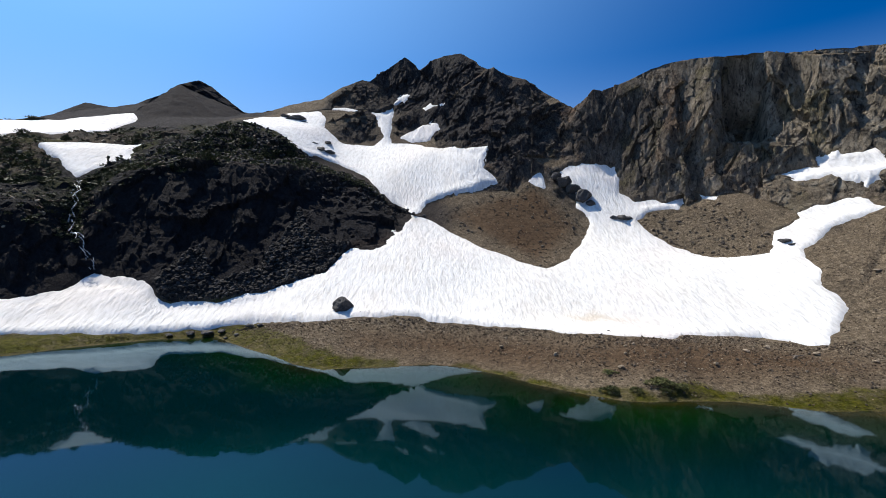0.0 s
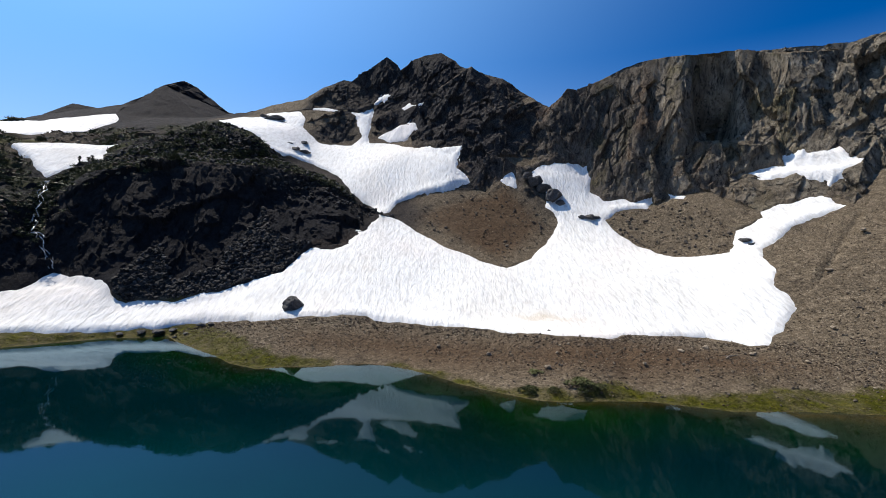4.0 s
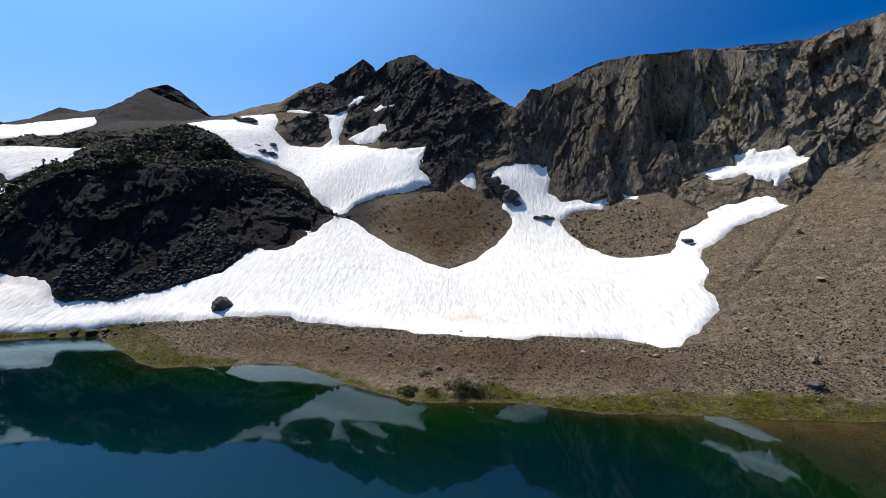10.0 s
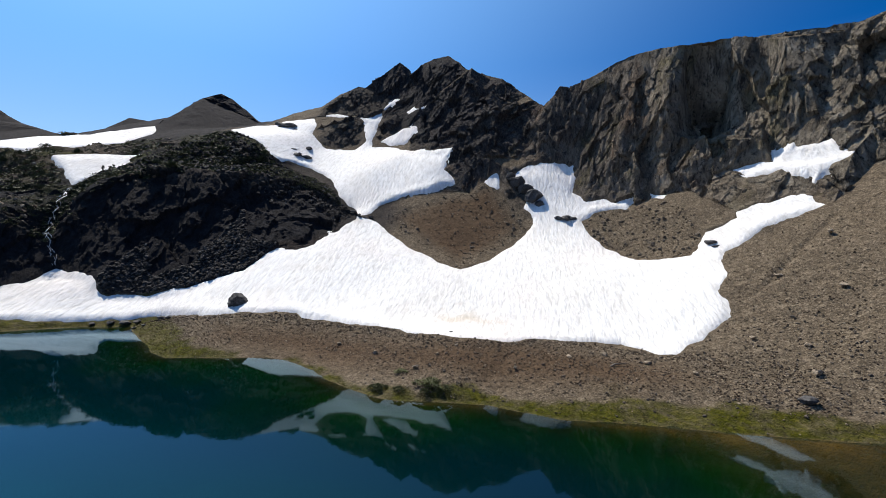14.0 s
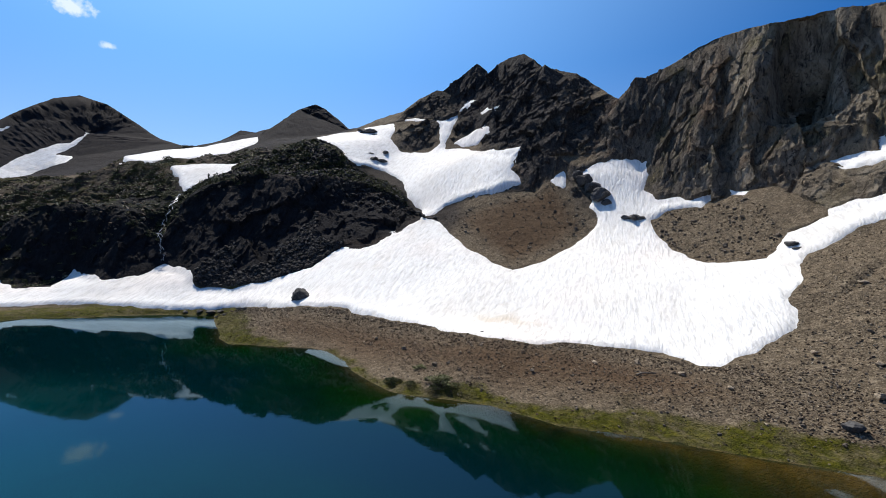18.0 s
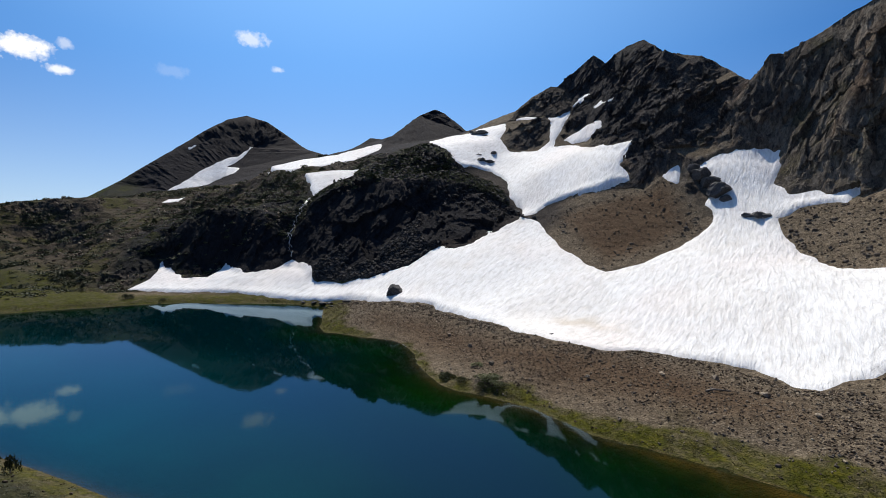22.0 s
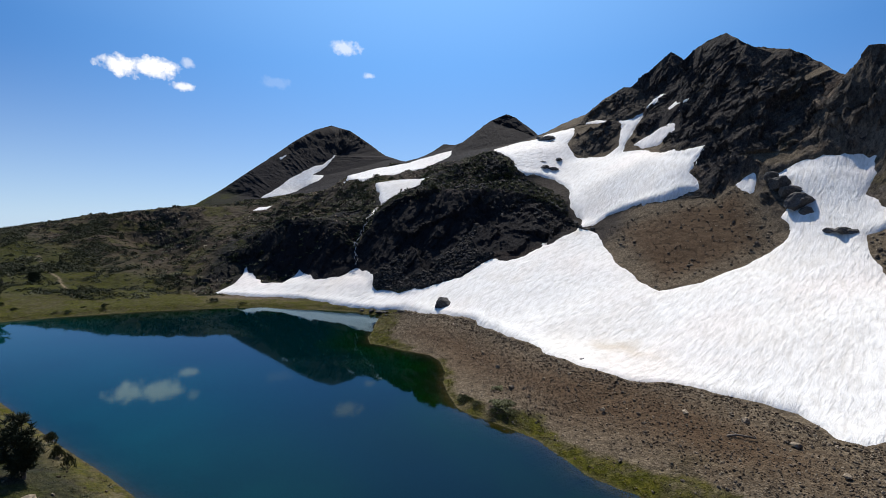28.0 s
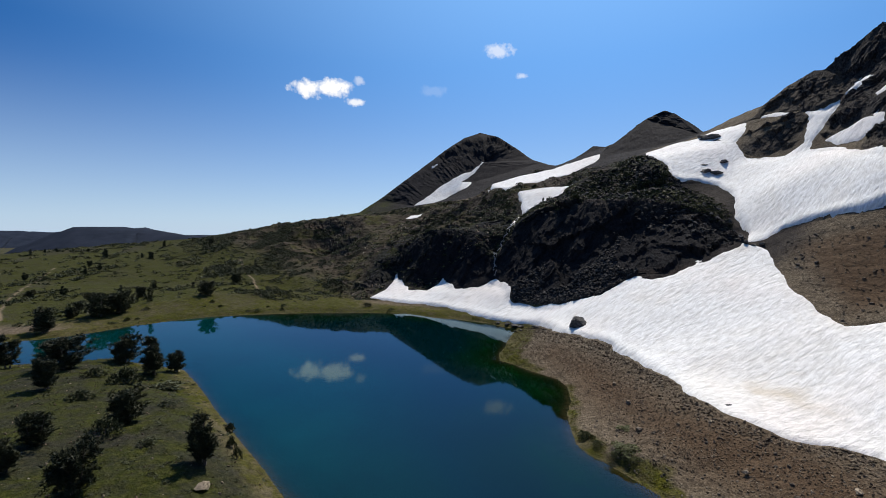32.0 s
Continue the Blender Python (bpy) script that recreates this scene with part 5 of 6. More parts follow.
p = scatter(SCREE_MOUND, 1500)
strew("mound_stones", p, sizes(1500, 0.1, 0.4, 4.0), STONE, "rough stones over the grey mound", "stones")
p = scatter(HILL_ALL, 2600, (mid_xy[:, 1] > 174) * 1.0)
strew("hilltop_rocks", p, sizes(2600, 0.3, 1.3, 3.0), TALUS, "dark blocky rocks on top of the shaded hill", "rocks")
p = scatter(ROCKY_WEST, 3600, smooth01(-0.1, 0.4, fbm(np.c_[mid_xy, np.zeros(len(mid_xy))], 25.0, 3, 91)) * smooth01(-400, -260, mid_xy[:, 0]))
strew("outcrop_rocks", p, sizes(3600, 0.25, 1.2, 3.5), STONE, "rocks among the shrubs of the hillside", "rocks")


def boulder(x, y, size, mat, label, tall=1.0, seed=0, sink=0.25, name="boulder"):
    """A single large rock with broken faces."""
    bm = bmesh.new()
    bmesh.ops.create_icosphere(bm, subdivisions=4, radius=1.0)
    v = np.array([q.co[:] for q in bm.verts])
    f = np.array([[q.index for q in t.verts] for t in bm.faces])
    bm.free()
    g = np.random.default_rng(100 + seed)
    cut = g.normal(size=(9, 3))
    for c in cut / np.linalg.norm(cut, axis=1)[:, None]:
        over = np.maximum(v @ c - g.uniform(0.5, 0.8), 0)
        v = v - over[:, None] * c * 0.9
    v = v * (1 + 0.10 * ridged(v + seed * 7.7, 0.6, 4, seed)[:, None])
    v = v * np.array((1.15, 0.9, 0.85 * tall)) * size / 2
    z = ground_z(x, y)
    ob = part(name, mesh_from(name, v, f, False), mat, m=Matrix.Translation((x, y, z + size * 0.42 * tall * (1 - sink))) @ Matrix.Rotation(seed * 1.3, 4, "Z"))
    return tagged(ob, label, "boulder")


boulder(-25.3, 122.9, 5.8, TALUS, "large dark boulder standing at the edge of the snow", 0.95, 1)
for i, (x, y, s) in enumerate(((-20.5, 120.5, 1.7), (-29.8, 122.5, 1.4), (-31.4, 122.0, 1.0), (-17.9, 119.7, 1.2))):
    boulder(x, y, s, TALUS, "smaller dark rock beside the large boulder", 0.8, 10 + i)
for i, (x, y, s) in enumerate(((-60.7, 122.3, 3.1), (-64.3, 121.4, 2.3), (-69.1, 120.3, 1.9), (-57.0, 123.0, 2.1), (-50.3, 124.3, 2.3), (-47.1, 123.3, 1.7),
                               (-51.6, 119.2, 1.3), (-53.9, 118.2, 1.0))):
    boulder(x, y, s, TALUS, "low dark shore rock where snow meets the lake", 0.55, 20 + i)
for i, (x, y, s) in enumerate(((36.7, 104.5, 2.0), (38.5, 103.5, 1.6), (34.9, 105.4, 1.8), (40.7, 102.9, 1.4), (32.6, 106.7, 1.3), (43.3, 103.4, 1.0), (30.6, 107.7, 1.1),
                               (24.5, 110.4, 1.1), (39.2, 105.5, 1.1))):
    boulder(x, y, s, TALUS, "dark rock in the pile along the snow's lower edge", 0.8, 40 + i)
boulder(92.7, 76.8, 2.3, TALUS, "black rock alone on the gravel slope", 0.7, 60)
for i, (x, y, s) in enumerate(((32.8, 85.7, 1.2), (68.3, 98.8, 1.4), (61.0, 94.4, 1.1), (22.7, 93.9, 1.0), (50.8, 87.1, 0.9), (75.5, 94.7, 1.3), (81.6, 88.4, 1.0), (12.7, 100.3, 0.9),
                               (99.5, 86.4, 1.5), (102.9, 95.2, 1.3), (96.2, 101.0, 1.2), (115.7, 107.3, 1.6), (109.7, 119.3, 1.5), (124.7, 127.2, 1.7))):
    boulder(x, y, s, STONE, "grey-brown rock lying on the gravel", 0.75, 70 + i)
for i, (x, y, s) in enumerate(((57.6, 194.4, 7.5), (51.3, 200.2, 6.5), (54.5, 198.1, 5.4), (48.7, 202.5, 4.8), (60.2, 191.9, 3.8))):
    boulder(x, y, s, TALUS, "dark rock rib standing in the snow gully", 1.0, 90 + i, 0.35)
for i, (x, y, s) in enumerate(((69.4, 183.6, 4.9), (66.4, 184.1, 3.6), (71.7, 183.1, 3.2), (105.1, 146.0, 3.2), (106.1, 143.6, 2.6))):
    boulder(x, y, s, TALUS, "rock island showing through the snow", 0.6, 100 + i, 0.35)
for i, (x, y, s) in enumerate(((-57.6, 227.0, 6.5), (-53.9, 229.1, 5.4), (-61.5, 231.3, 4.3), (-56.8, 239.0, 4.9), (-78.9, 259.4, 8.8), (-84.4, 261.6, 6.6), (-72.7, 257.8, 4.9))):
    boulder(x, y, s, TALUS, "dark rock island in the upper snowfield", 0.45, 110 + i, 0.3)
for i, (x, y, s) in enumerate(((-10.8, 184.2, 1.9), (-8.6, 184.7, 1.5), (-13.3, 185.4, 1.6), (-14.9, 187.7, 1.9), (-7.0, 186.9, 1.7))):
    boulder(x, y, s, TALUS, "dark rock in the snow's narrow neck", 0.8, 120 + i, 0.1)
boulder(24.1, 16.6, 2.0, STONE, "broken grey rock heap on the wooded point", 0.6, 130)


def stream():
    """White water falling between the two dark hills."""
    line = resample([(-129.0, 172.1), (-124.2, 163.9), (-120.1, 156.4), (-114.7, 147.8), (-110.9, 145.0), (-107.0, 142.6), (-103.4, 140.5), (-100.5, 138.8)], 0.8)
    g = np.random.default_rng(55)
    v, f = [], []
    zs = np.array([ground_z(*q) for q in line])
    zs = np.convolve(np.pad(zs, 3, mode="edge"), np.ones(7) / 7, "valid") + 0.75
    for strand in range(3):
        off, on = g.normal(0, 0.45, 2), False
        for i, q in enumerate(line):
            q = q + off + np.array((math.sin(i * 0.7 + strand) * 0.5, math.cos(i * 0.9 + strand * 2) * 0.4))
            w = 0.05 + 0.20 * g.random() ** 2
            k = len(v)
            v += [(q[0] - w, q[1] - w * 0.3, zs[i] - 0.3), (q[0], q[1], zs[i]), (q[0] + w, q[1] + w * 0.3, zs[i] - 0.3)]
            if on:
                f += [(k - 3, k - 2, k + 1), (k - 3, k + 1, k), (k - 2, k - 1, k + 2), (k - 2, k + 2, k + 1)]
            on = g.random() > 0.38
    return tagged(part("waterfall_stream", mesh_from("waterfall_stream", v, f), FOAM), "thin white stream tumbling down a rocky cleft", "stream", kind="structure")


stream()


def far_hill(name, line, width, mat, label, base=-60.0):
    """A long hill far off: a crest line with slopes to both sides."""
    pts = np.array(resample(line, 25.0))
    d = np.gradient(pts[:, :2], axis=0)
    side = np.c_[-d[:, 1], d[:, 0]] / np.linalg.norm(d, axis=1)[:, None]
    v, n = [], 41
    for p, s in zip(pts, side):
        for j in range(n):
            u = j / (n - 1) * 2 - 1
            h = p[2] + (base - p[2]) * abs(u) ** 1.25
            v.append((p[0] + s[0] * u * width, p[1] + s[1] * u * width, h))
    v = np.array(v)
    v[:, 2] += fbm(v, 90.0, 5, 130) * 5.0 * np.clip((v[:, 2] - base) / 60, 0, 1)
    i = (np.arange(len(pts) - 1)[:, None] * n + np.arange(n - 1)[None]).ravel()
    f = np.c_[i, i + 1, i + n + 1, i + n]
    me = mesh_from(name, v, f)
    return tagged(part(name, me, mat), label, "hill", kind="structure")


def far_material():
    m, nt, bsdf = material("distant dark forest and rock with haze blue")
    k = Nodes(nt)
    # dark forest and rock; the blue of distance haze is painted into both tones
    c = k.ramp(k.noise(0.02, 8, 0.65), (0.35, (0.010, 0.015, 0.026)), (0.65, (0.020, 0.026, 0.042)))
    nt.links.new(c, bsdf.inputs["Base Color"])
    bsdf.inputs["Roughness"].default_value = 0.95
    bsdf.inputs["Specular IOR Level"].default_value = 0.06
    return m


FAR = far_material()
far_hill("mesa_hill", [(-1333.7, -456.3, -38.8), (-1346.6, -405.5, -2.8), (-1362.3, -345.6, 29.0), (-1372.2, -303.4, 45.3), (-1378.5, -269.8, 49.3), (-1397.2, -150.9, 44.4),
                       (-1365.8, -95.0, 30.3), (-1333.5, -40.6, 19.8), (-1321.4, 17.5, -13.8)], 330, FAR, "long flat-topped dark hill far beyond the lake")
far_hill("far_ridge", [(-3691.6, -2466.0, 59.1), (-3866.3, -1759.2, 55.5), (-3955.0, -1120.4, 36.8), (-3932.2, -625.0, 16.6), (-3932.0, 555.0, 1.8)], 700, FAR,
         "low blue ridge on the horizon", -90.0)

# ---- pines, shrubs and grass ----
def blades(n, spread, length, width, up, seed):
    """A tuft: n thin tapering blades that fan out from one point, as triangles."""
    g = np.random.default_rng(seed)
    d = g.normal(size=(n, 3)) * (spread, spread, spread * 0.6) + (0, 0, up)
    d /= np.linalg.norm(d, axis=1)[:, None]
    s = np.cross(d, g.normal(size=(n, 3)))
    s /= np.linalg.norm(s, axis=1)[:, None]
    l = length * g.uniform(0.65, 1.2, (n, 1))
    w = width * g.uniform(0.7, 1.3, (n, 1))
    b = g.normal(size=(n, 3)) * length * 0.12
    tri = np.stack([b - s * w, b + s * w, b + d * l], 1)
    return tri.reshape(-1, 3)


def tuft_cloud(centres, size, per, width, up, seed):
    g = np.random.default_rng(seed)
    v = []
    for i, c in enumerate(centres):
        v.append(blades(per, 1.0, size * g.uniform(0.7, 1.25), width, up, seed * 1000 + i) + c)
    v = np.vstack(v)
    return v, np.arange(len(v)).reshape(-1, 3)


def limb(points, r0, r1, sides=6):
    pts = [Vector(p) for p in points]
    v, f = [], []
    for i, p in enumerate(pts):
        d = (pts[min(i + 1, len(pts) - 1)] - pts[max(i - 1, 0)]).normalized()
        a = d.orthogonal().normalized()
        b = d.cross(a)
        r = r0 + (r1 - r0) * i / (len(pts) - 1)
        v += [p + (a * math.cos(6.2832 * j / sides) + b * math.sin(6.2832 * j / sides)) * r for j in range(sides)]
        if i:
            k = i * sides
            for j in range(sides):
                n = (j + 1) % sides
                f += [(k - sides + j, k - sides + n, k + n), (k - sides + j, k + n, k + j)]
    return v, f


def joined(parts_):
    v, f, k = [], [], 0
    for a, b in parts_:
        v += [tuple(q) for q in a]
        f += [tuple(i + k for i in t) for t in b]
        k += len(a)
    return np.array(v), np.array(f)


def pine_model(height, wide, seed, stems):
    """A many-stemmed timberline pine: trunk meshes and a ragged crown of needle tufts."""
    g = np.random.default_rng(seed)
    wood, tips = [], []
    for s in range(stems):
        a = g.uniform(0, 6.283)
        lean = wide * 0.34 * math.sqrt(g.uniform(0.05, 1)) if stems > 1 else 0.1
        h = height * g.uniform(0.68, 1.0) if s else height
        top = np.array((math.cos(a) * lean, math.sin(a) * lean, h))
        foot = np.array((math.cos(a) * lean * 0.25, math.sin(a) * lean * 0.25, -0.3))
        line = [foot + (top - foot) * t + np.array((math.sin(t * 5 + s), math.cos(t * 4 + s), 0)) * 0.12 * t for t in np.linspace(0, 1, 7)]
        wood.append(limb(line, 0.03 * height * 0.75, 0.02))
        for i in range(int(15 + height * 2.2)):
            t = g.uniform(0.10, 1.0)
            p = foot + (top - foot) * t
            reach = wide * 0.5 * (0.28 + 0.62 * math.sin(min(1, (1.12 - t) * 1.45) * 1.5708)) * g.uniform(0.35, 1.0) * (0.75 if stems > 1 else 1)
            b = g.uniform(0, 6.283)
            q = p + np.array((math.cos(b) * reach, math.sin(b) * reach, reach * g.uniform(0.15, 0.75)))
            q[2] = min(q[2], height * 1.03)
            if i % 3 == 0:
                wood.append(limb([p, (p + q) / 2 + np.array((0, 0, -0.08)), q], 0.045, 0.012, 4))
            for _ in range(5):
                u = g.uniform(0.45, 1.05)
                tips.append(p + (q - p) * u + g.normal(0, 0.16, 3))
    crown = tuft_cloud(tips, 0.62, 16, 0.055, 0.75, seed)
    return joined(wood), crown


def plant(name, wood, crown, leaf, label, category, group):
    root = new(name)
    part("trunk", mesh_from("trunk", *wood), BARK, root)
    part("crown", mesh_from("crown", crown[0], crown[1], False), leaf, root)
    return tagged(root, label, category, group)


PINES = [plant("pine_tree", *pine_model(6.0, w, 200 + i, n), PINE, lab, "tree", "timberline pines") for i, (w, n, lab) in enumerate((
    (5.6, 5, "bushy dark green timberline pine with many stems"), (7.4, 6, "broad dark pine thicket with upright leaders"),
    (4.0, 3, "upright dark green pine with a ragged crown"), (3.2, 1, "slim single-stemmed mountain pine")))]


def shrub_model(wide, high, seed, n=170, size=0.36, per=7, width=0.05):
    g = np.random.default_rng(seed)
    wood, tips = [], []
    for i in range(n):
        a, r = g.uniform(0, 6.283), math.sqrt(g.uniform(0, 1))
        lump = 0.8 + 0.25 * math.sin(a * 3 + seed) + 0.15 * math.sin(a * 5 + seed * 2)
        z = high * math.sqrt(max(0.02, 1 - r * r)) * g.uniform(0.45, 1.0)
        p = np.array((math.cos(a) * r * wide / 2 * lump, math.sin(a) * r * wide / 2 * lump, z))
        tips.append(p)
        if i % 12 == 0:
            wood.append(limb([(p[0] * 0.2, p[1] * 0.2, -0.1), p * (0.6, 0.6, 0.5), p], 0.035, 0.01, 4))
    return joined(wood), tuft_cloud(tips, size, per, width, 0.8, seed)


def bush(name, wood, crown, leaf, label, group):
    root = new(name)
    part("stems", mesh_from("stems", *wood), BARK, root)
    part("foliage", mesh_from("foliage", crown[0], crown[1], False), leaf, root)
    return tagged(root, label, "shrub", group)


SHRUBS = [bush("shrub", *shrub_model(w, h, 300 + i), SHRUB, "low dark green shrub on dry ground", "hillside shrubs") for i, (w, h) in enumerate(((3.0, 1.2), (4.2, 1.5), (2.4, 1.4)))]
WILLOWS = [bush("willow_shrub", *shrub_model(w, h, 320 + i, 260, 0.3), WILLOW, "rounded olive-green willow shrub at the water's edge", "shore shrubs") for i, (w, h) in enumerate(((3.0, 1.3), (5.0, 1.5)))]
used = set()


def stand(models, k, x, y, sx, sz, turn, dz=-0.05):
    """Set the model itself the first time, copies after that."""
    m = Matrix.LocRotScale((x, y, ground_z(x, y) + dz), Euler((0, 0, turn)), (sx, sx, sz))
    ob = models[k]
    if ob.name in used:
        ob = copy_thing(ob, m)
        ob.matrix_basis = m
    else:
        used.add(ob.name)
        ob.matrix_basis = m
    return ob


# the wooded point: place, height, width
POINT_TREES = [(-53.3, -15.7, 7.9, 13.0), (-63.2, -4.5, 6.9, 9.4), (-42.4, 4.6, 9.2, 7.1), (-47.5, 8.7, 5.0, 4.7), (-31.9, -13.9, 6.3, 5.7),
               (-3.7, 4.2, 5.9, 6.6), (16.6, 16.6, 7.4, 4.7), (2.5, -6.5, 4.9, 6.2), (20.2, 2.1, 6.2, 7.3), (-63.6, -29.9, 8.3, 6.4), (10.9, -7.5, 4.7, 3.9)]
FAR_TREES = [(-167.8, 14.2, 6.6, 10.1), (-208.1, 28.8, 5.2, 5.7), (-123.5, -38.7, 9.0, 9.9), (-148.4, -25.6, 9.5, 14.3), (-151.5, -19.2, 9.0, 12.7), (-147.4, -35.3, 4.8, 5.4),
             (-185.6, -16.1, 5.2, 5.8), (-162.7, -36.3, 4.1, 4.6), (-211.6, -66.1, 3.9, 5.2), (-131.5, 189.6, 3.7, 2.0), (-127.9, 190.8, 3.3, 2.8)]
widths = (5.6, 7.4, 4.0, 3.2)
for i, (x, y, h, w) in enumerate(POINT_TREES + FAR_TREES):
    ratio = w / h
    k = 1 if ratio > 1.15 else 0 if ratio > 0.85 else 2 if ratio > 0.6 else 3
    stand(PINES, k, x, y, w / widths[k], h / 6.0, i * 1.7)
for i, (x, y, h, w) in enumerate(((-32.5, -0.1, 3.1, 7.3), (1.8, 2.2, 2.6, 5.7), (-2.5, 20.4, 1.6, 1.9), (6.6, 20.4, 1.7, 1.7), (12.5, 21.1, 2.0, 1.8), (-30.8, 8.1, 1.4, 8.3),
                                 (-21.1, -5.9, 1.6, 5.2), (-12.3, 9.4, 1.0, 4.1), (8.3, 8.7, 0.8, 3.0), (-40.1, -7.3, 1.7, 5.3))):
    stand(SHRUBS, i % 3, x, y, w / (3.0, 4.2, 2.4)[i % 3], h / (1.2, 1.5, 1.4)[i % 3], i * 2.1)
for i, (x, y, w, h) in enumerate(((28.0, 77.8, 3.3, 1.1), (31.8, 77.0, 2.7, 0.8), (36.7, 78.6, 5.2, 0.9), (36.4, 76.2, 2.5, 0.7), (30.3, 84.9, 3.1, 0.4), (39.5, 77.6, 3.1, 0.6))):
    stand(WILLOWS, i % 2, x, y, w / (3.0, 5.0)[i % 2], h / (1.3, 1.5)[i % 2], i * 1.3)

# shrubs over the western slopes: the nearer ones singly, the rest as one cover
g = np.random.default_rng(17)
lumps = smooth01(-0.1, 0.4, fbm(np.c_[mid_xy, np.zeros(len(mid_xy))], 20.0, 4, 95)) * smooth01(0.55, 0.8, face_nz)
near_w = lumps * smooth01(-290, -240, mid_xy[:, 0])
for i, p in enumerate(scatter(ROCKY_WEST + [(-118.0, 66.0)], 150, near_w)):
    s = g.uniform(0.7, 1.7)
    stand(SHRUBS, i % 3, p[0], p[1], s, s * g.uniform(0.7, 1.2), g.uniform(0, 6))
for i, p in enumerate(scatter(MEADOW, 40, lumps)):
    s = g.uniform(0.4, 1.0)
    stand(WILLOWS, i % 2, p[0], p[1], s, s * g.uniform(0.6, 1.0), g.uniform(0, 6))


def cover(name, places, sizes_, mat, label, category, per=26, high=0.5, blade=0.16):
    """Many low plants as one mesh of blades."""
    v = []
    tri = [blades(per, 1.0, 1.0, blade, 0.7, 400 + i) * (0.8, 0.8, high) + np.repeat(np.random.default_rng(i).normal(0, 0.38, (per, 3)) * (1, 1, 0.25), 3, axis=0) for i in range(8)]
    for i, (p, s) in enumerate(zip(places, sizes_)):
        v.append(tri[i % 8] * s + p)
    v = np.vstack(v)
    return tagged(part(name, mesh_from(name, v, np.arange(len(v)).reshape(-1, 3), False), mat), label, category, kind="stuff")


p = scatter(ROCKY_WEST, 5200, 0.12 + lumps)
cover("hillside_scrub", p, g.uniform(0.7, 2.2, len(p)), SHRUB, "dark low scrub spread over the hillside", "scrub", 30, 0.6)
HEATH = [(-150.0, 62.0), (-170.0, 92.0), (-240.0, 110.0), (-330.0, 90.0), (-410.0, 20.0), (-330.0, -20.0), (-230.0, 0.0), (-170.0, 30.0)]
p = scatter(HEATH, 3000, 0.15 + lumps)
cover("heath_scrub", p, g.uniform(0.7, 2.4, len(p)), SHRUB, "dark scrub dotted over the brown hill foot", "scrub", 30, 0.65)
for i, q in enumerate(scatter(BENCH, 60, lumps * (mid_xy[:, 0] > -420))):
    h = g.uniform(0.45, 1.0)
    stand(PINES, (2, 0, 3, 2)[i % 4], q[0], q[1], h * g.uniform(0.8, 1.2), h, g.uniform(0, 6))
p = scatter(BENCH, 4600, 0.10 + lumps)
cover("bench_scrub", p, g.uniform(0.8, 2.6, len(p)), SHRUB, "scattered dark scrub on the open bench", "scrub", 30, 0.7)
p = scatter(HILL_LEDGE, 2200)
cover("ledge_scrub", p, g.uniform(0.5, 1.4, len(p)), SHRUB, "green scrub along the hill's brow", "scrub", 26, 0.6)
p = scatter(PENINSULA, 420)
cover("point_scrub", p, g.uniform(0.35, 0.85, len(p)), SHRUB, "low dark scrub dotted over the wooded point", "scrub", 70, 0.5, 0.09)
p = scatter(PENINSULA, 5200)
cover("point_grass", p, g.uniform(0.18, 0.5, len(p)), DRYGRASS, "dry grass and low herbs on the point", "grass", 12, 0.5, 0.10)
shore_w = smooth01(9, 3, -face_lake) * (mid_xy[:, 1] < 124)
RING = [(-154.8, -63.9), (-153.5, 70.6), (-96.8, 136.0), (-20.4, 112.6), (40.7, 92.3), (118.0, 96.8), (117.4, 62.3), (0.7, 51.1), (-62.5, 55.0), (-85.6, -24.0), (-138.3, -78.7)]
p = scatter(RING, 6500, shore_w * smooth01(0.2, 0.6, grass[F].mean(axis=1)))
cover("shore_grass", p, g.uniform(0.2, 0.55, len(p)), SHOREGRASS, "short green grass along the shore", "grass", 12, 0.55, 0.10)


def driftwood():
    wood = [limb([(-1.8, 0, 0.1), (-0.6, 0.15, 0.35), (0.7, 0.0, 0.3), (1.9, -0.2, 0.15)], 0.22, 0.08), limb([(-0.5, 0.1, 0.3), (-0.9, 0.8, 0.5), (-1.4, 1.2, 0.3)], 0.1, 0.03),
            limb([(0.6, 0, 0.3), (1.0, -0.6, 0.55), (1.6, -0.9, 0.5)], 0.1, 0.03), limb([(-1.2, 0, 0.25), (-1.6, -0.5, 0.5), (-2.2, -0.7, 0.4)], 0.09, 0.03)]
    ob = part("dead_branch", mesh_from("dead_branch", *joined(wood)), BARK, m=Matrix.Translation((69.5, 92.0, ground_z(69.5, 92.0))) @ Matrix.Rotation(0.6, 4, "Z"))
    return tagged(ob, "dark dead branch lying on the gravel bank", "driftwood")


driftwood()


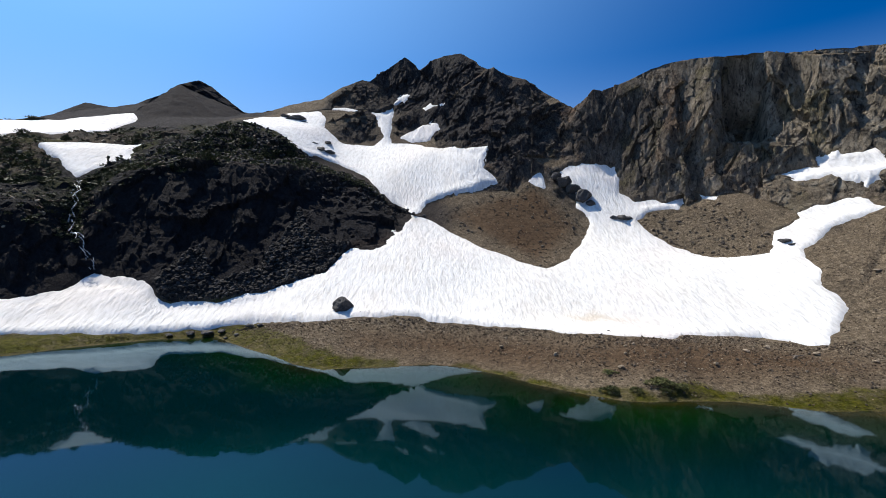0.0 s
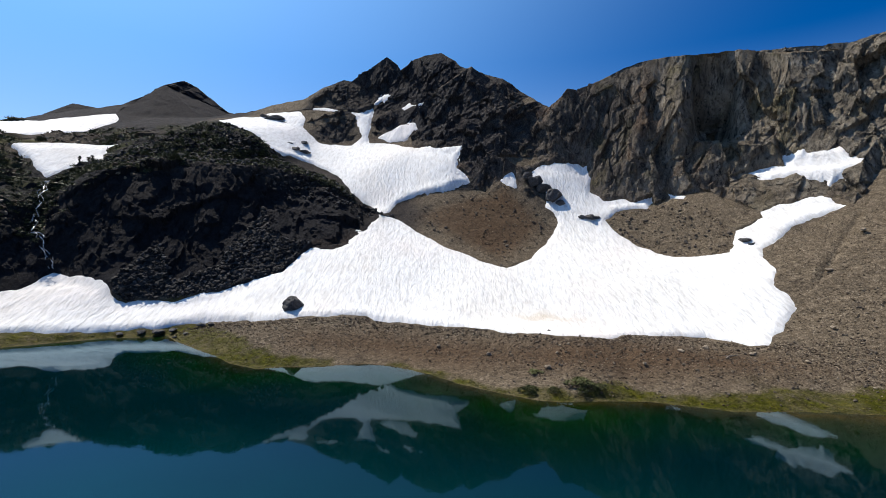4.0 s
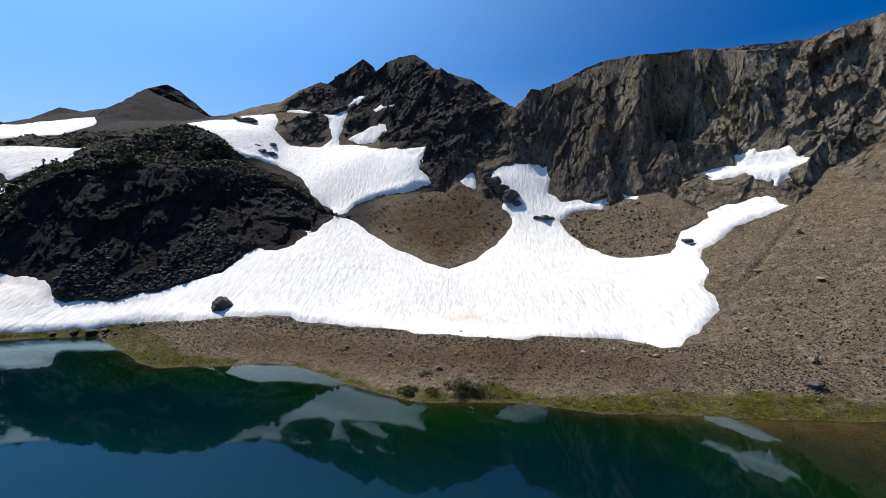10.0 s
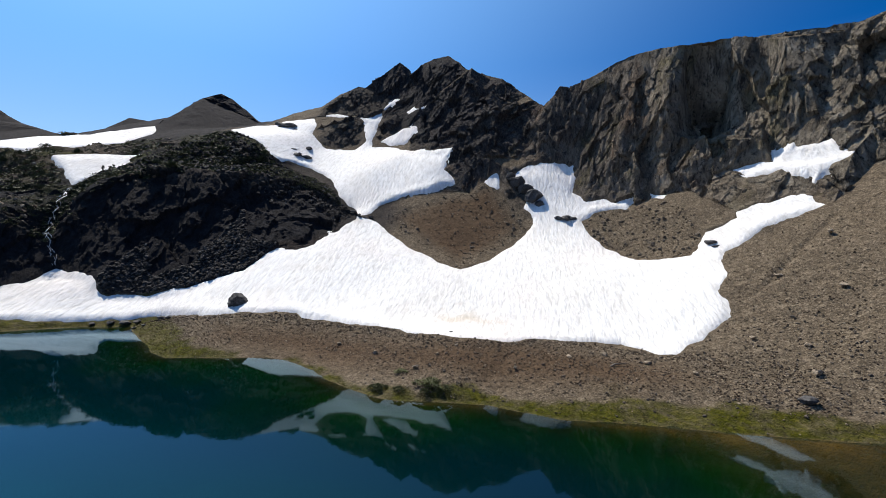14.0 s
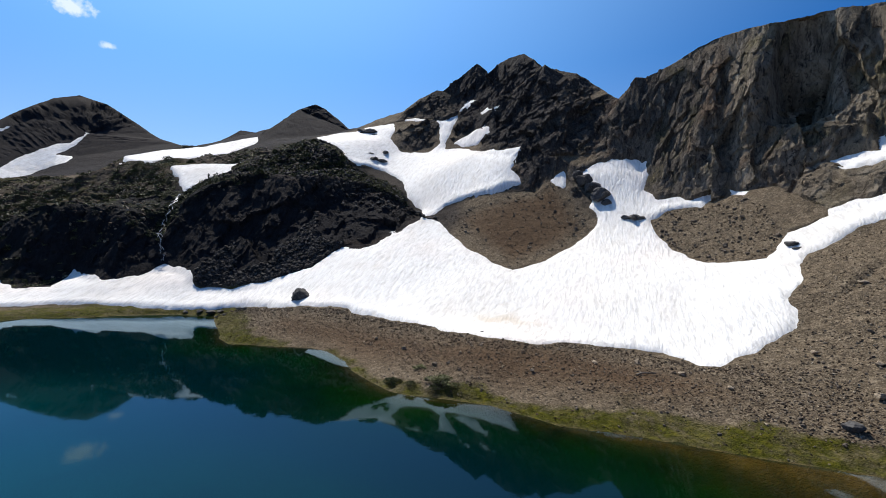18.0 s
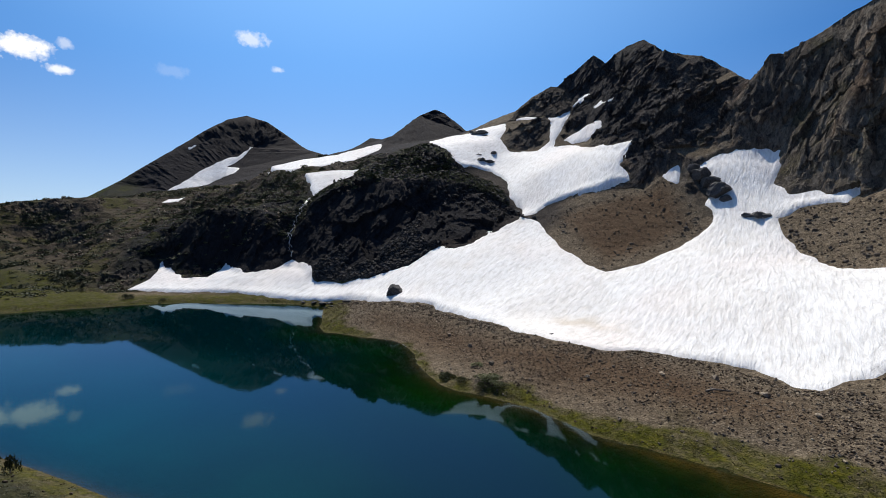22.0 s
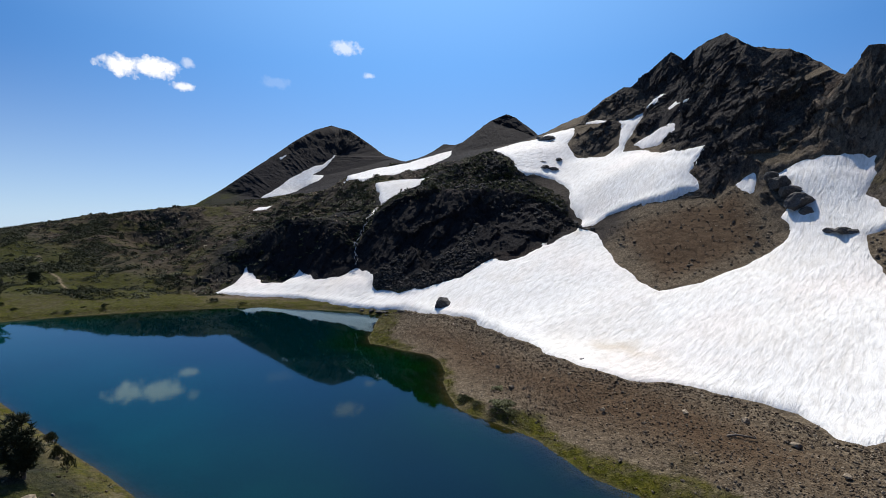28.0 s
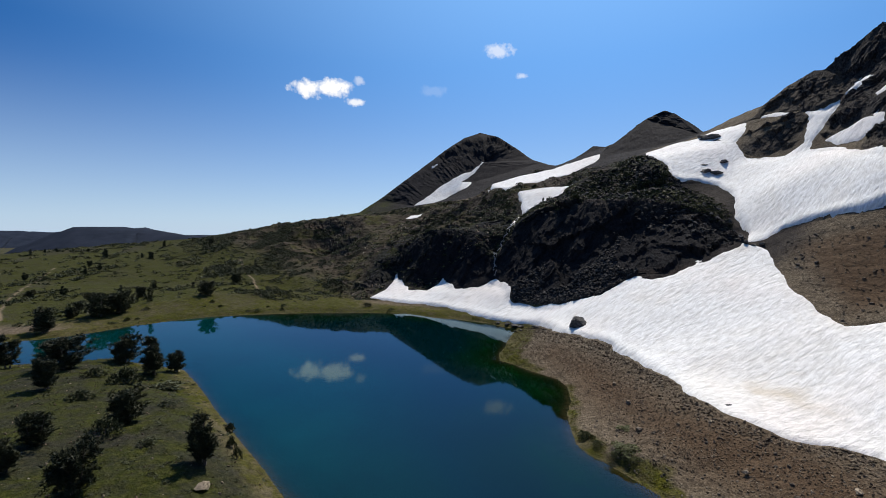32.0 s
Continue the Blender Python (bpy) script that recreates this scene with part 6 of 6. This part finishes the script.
# ---- the nearest loose stones, one by one ----
STONE_MESHES = [mesh_from("stone", d, SHAPE_F, False) for d in SHAPES]
ONE_STONE = stone_material("single stone", (0.045, 0.037, 0.03), (0.12, 0.097, 0.075), (0.30, 0.26, 0.21))
for me in STONE_MESHES:
    me.materials.append(ONE_STONE)


def picked_stones(parent, poly, count, lo, hi, weight=None):
    """Single stones lying on a piece of ground, as its parts."""
    for i, q in enumerate(scatter(poly, count, weight)):
        s = lo + (hi - lo) * g.random() ** 2.2
        m = Matrix.LocRotScale((q[0], q[1], q[2] + s * 0.2), Euler((g.normal(0, 0.3), g.normal(0, 0.3), g.uniform(0, 6.28))), (s, s, s))
        part("stone", STONE_MESHES[i % len(STONE_MESHES)], None, parent, m=m)


NEAR_BANK = [(20.7, 81.4), (30.7, 77.1), (60.7, 73.5), (92.6, 71.8), (92.9, 94.4), (71.4, 103.0), (40.7, 98.7), (22.7, 93.9)]
NEAR_SLOPE = [(84.9, 74.2), (104.5, 76.7), (117.5, 89.7), (117.9, 107.5), (104.1, 118.8), (95.2, 103.1)]
picked_stones(bpy.data.objects["ground"], NEAR_BANK, 300, 0.15, 0.42)
picked_stones(bpy.data.objects["scree_slope"], NEAR_SLOPE, 300, 0.15, 0.42)
picked_stones(bpy.data.objects["scree_fan"], RED_FAN, 160, 0.3, 0.8)
picked_stones(bpy.data.objects["scree_mound"], SCREE_MOUND, 160, 0.3, 0.9)
for i, q in enumerate(scatter(TALUS_FIELD, 300)):
    s = g.uniform(0.6, 1.3)
    m = Matrix.LocRotScale((q[0], q[1], q[2] + s * 0.3), Euler((g.normal(0, 0.4), g.normal(0, 0.4), g.uniform(0, 6.28))), (s, s, s * 0.9))
    ob = part("block", STONE_MESHES[i % len(STONE_MESHES)].copy() if i < len(STONE_MESHES) else BLOCKS[i % len(STONE_MESHES)], None, bpy.data.objects["rock_hill"], m=m)
    if i < len(STONE_MESHES):
        ob.data.materials.clear()
        ob.data.materials.append(TALUS)
        BLOCKS = BLOCKS + [ob.data] if i else [ob.data]
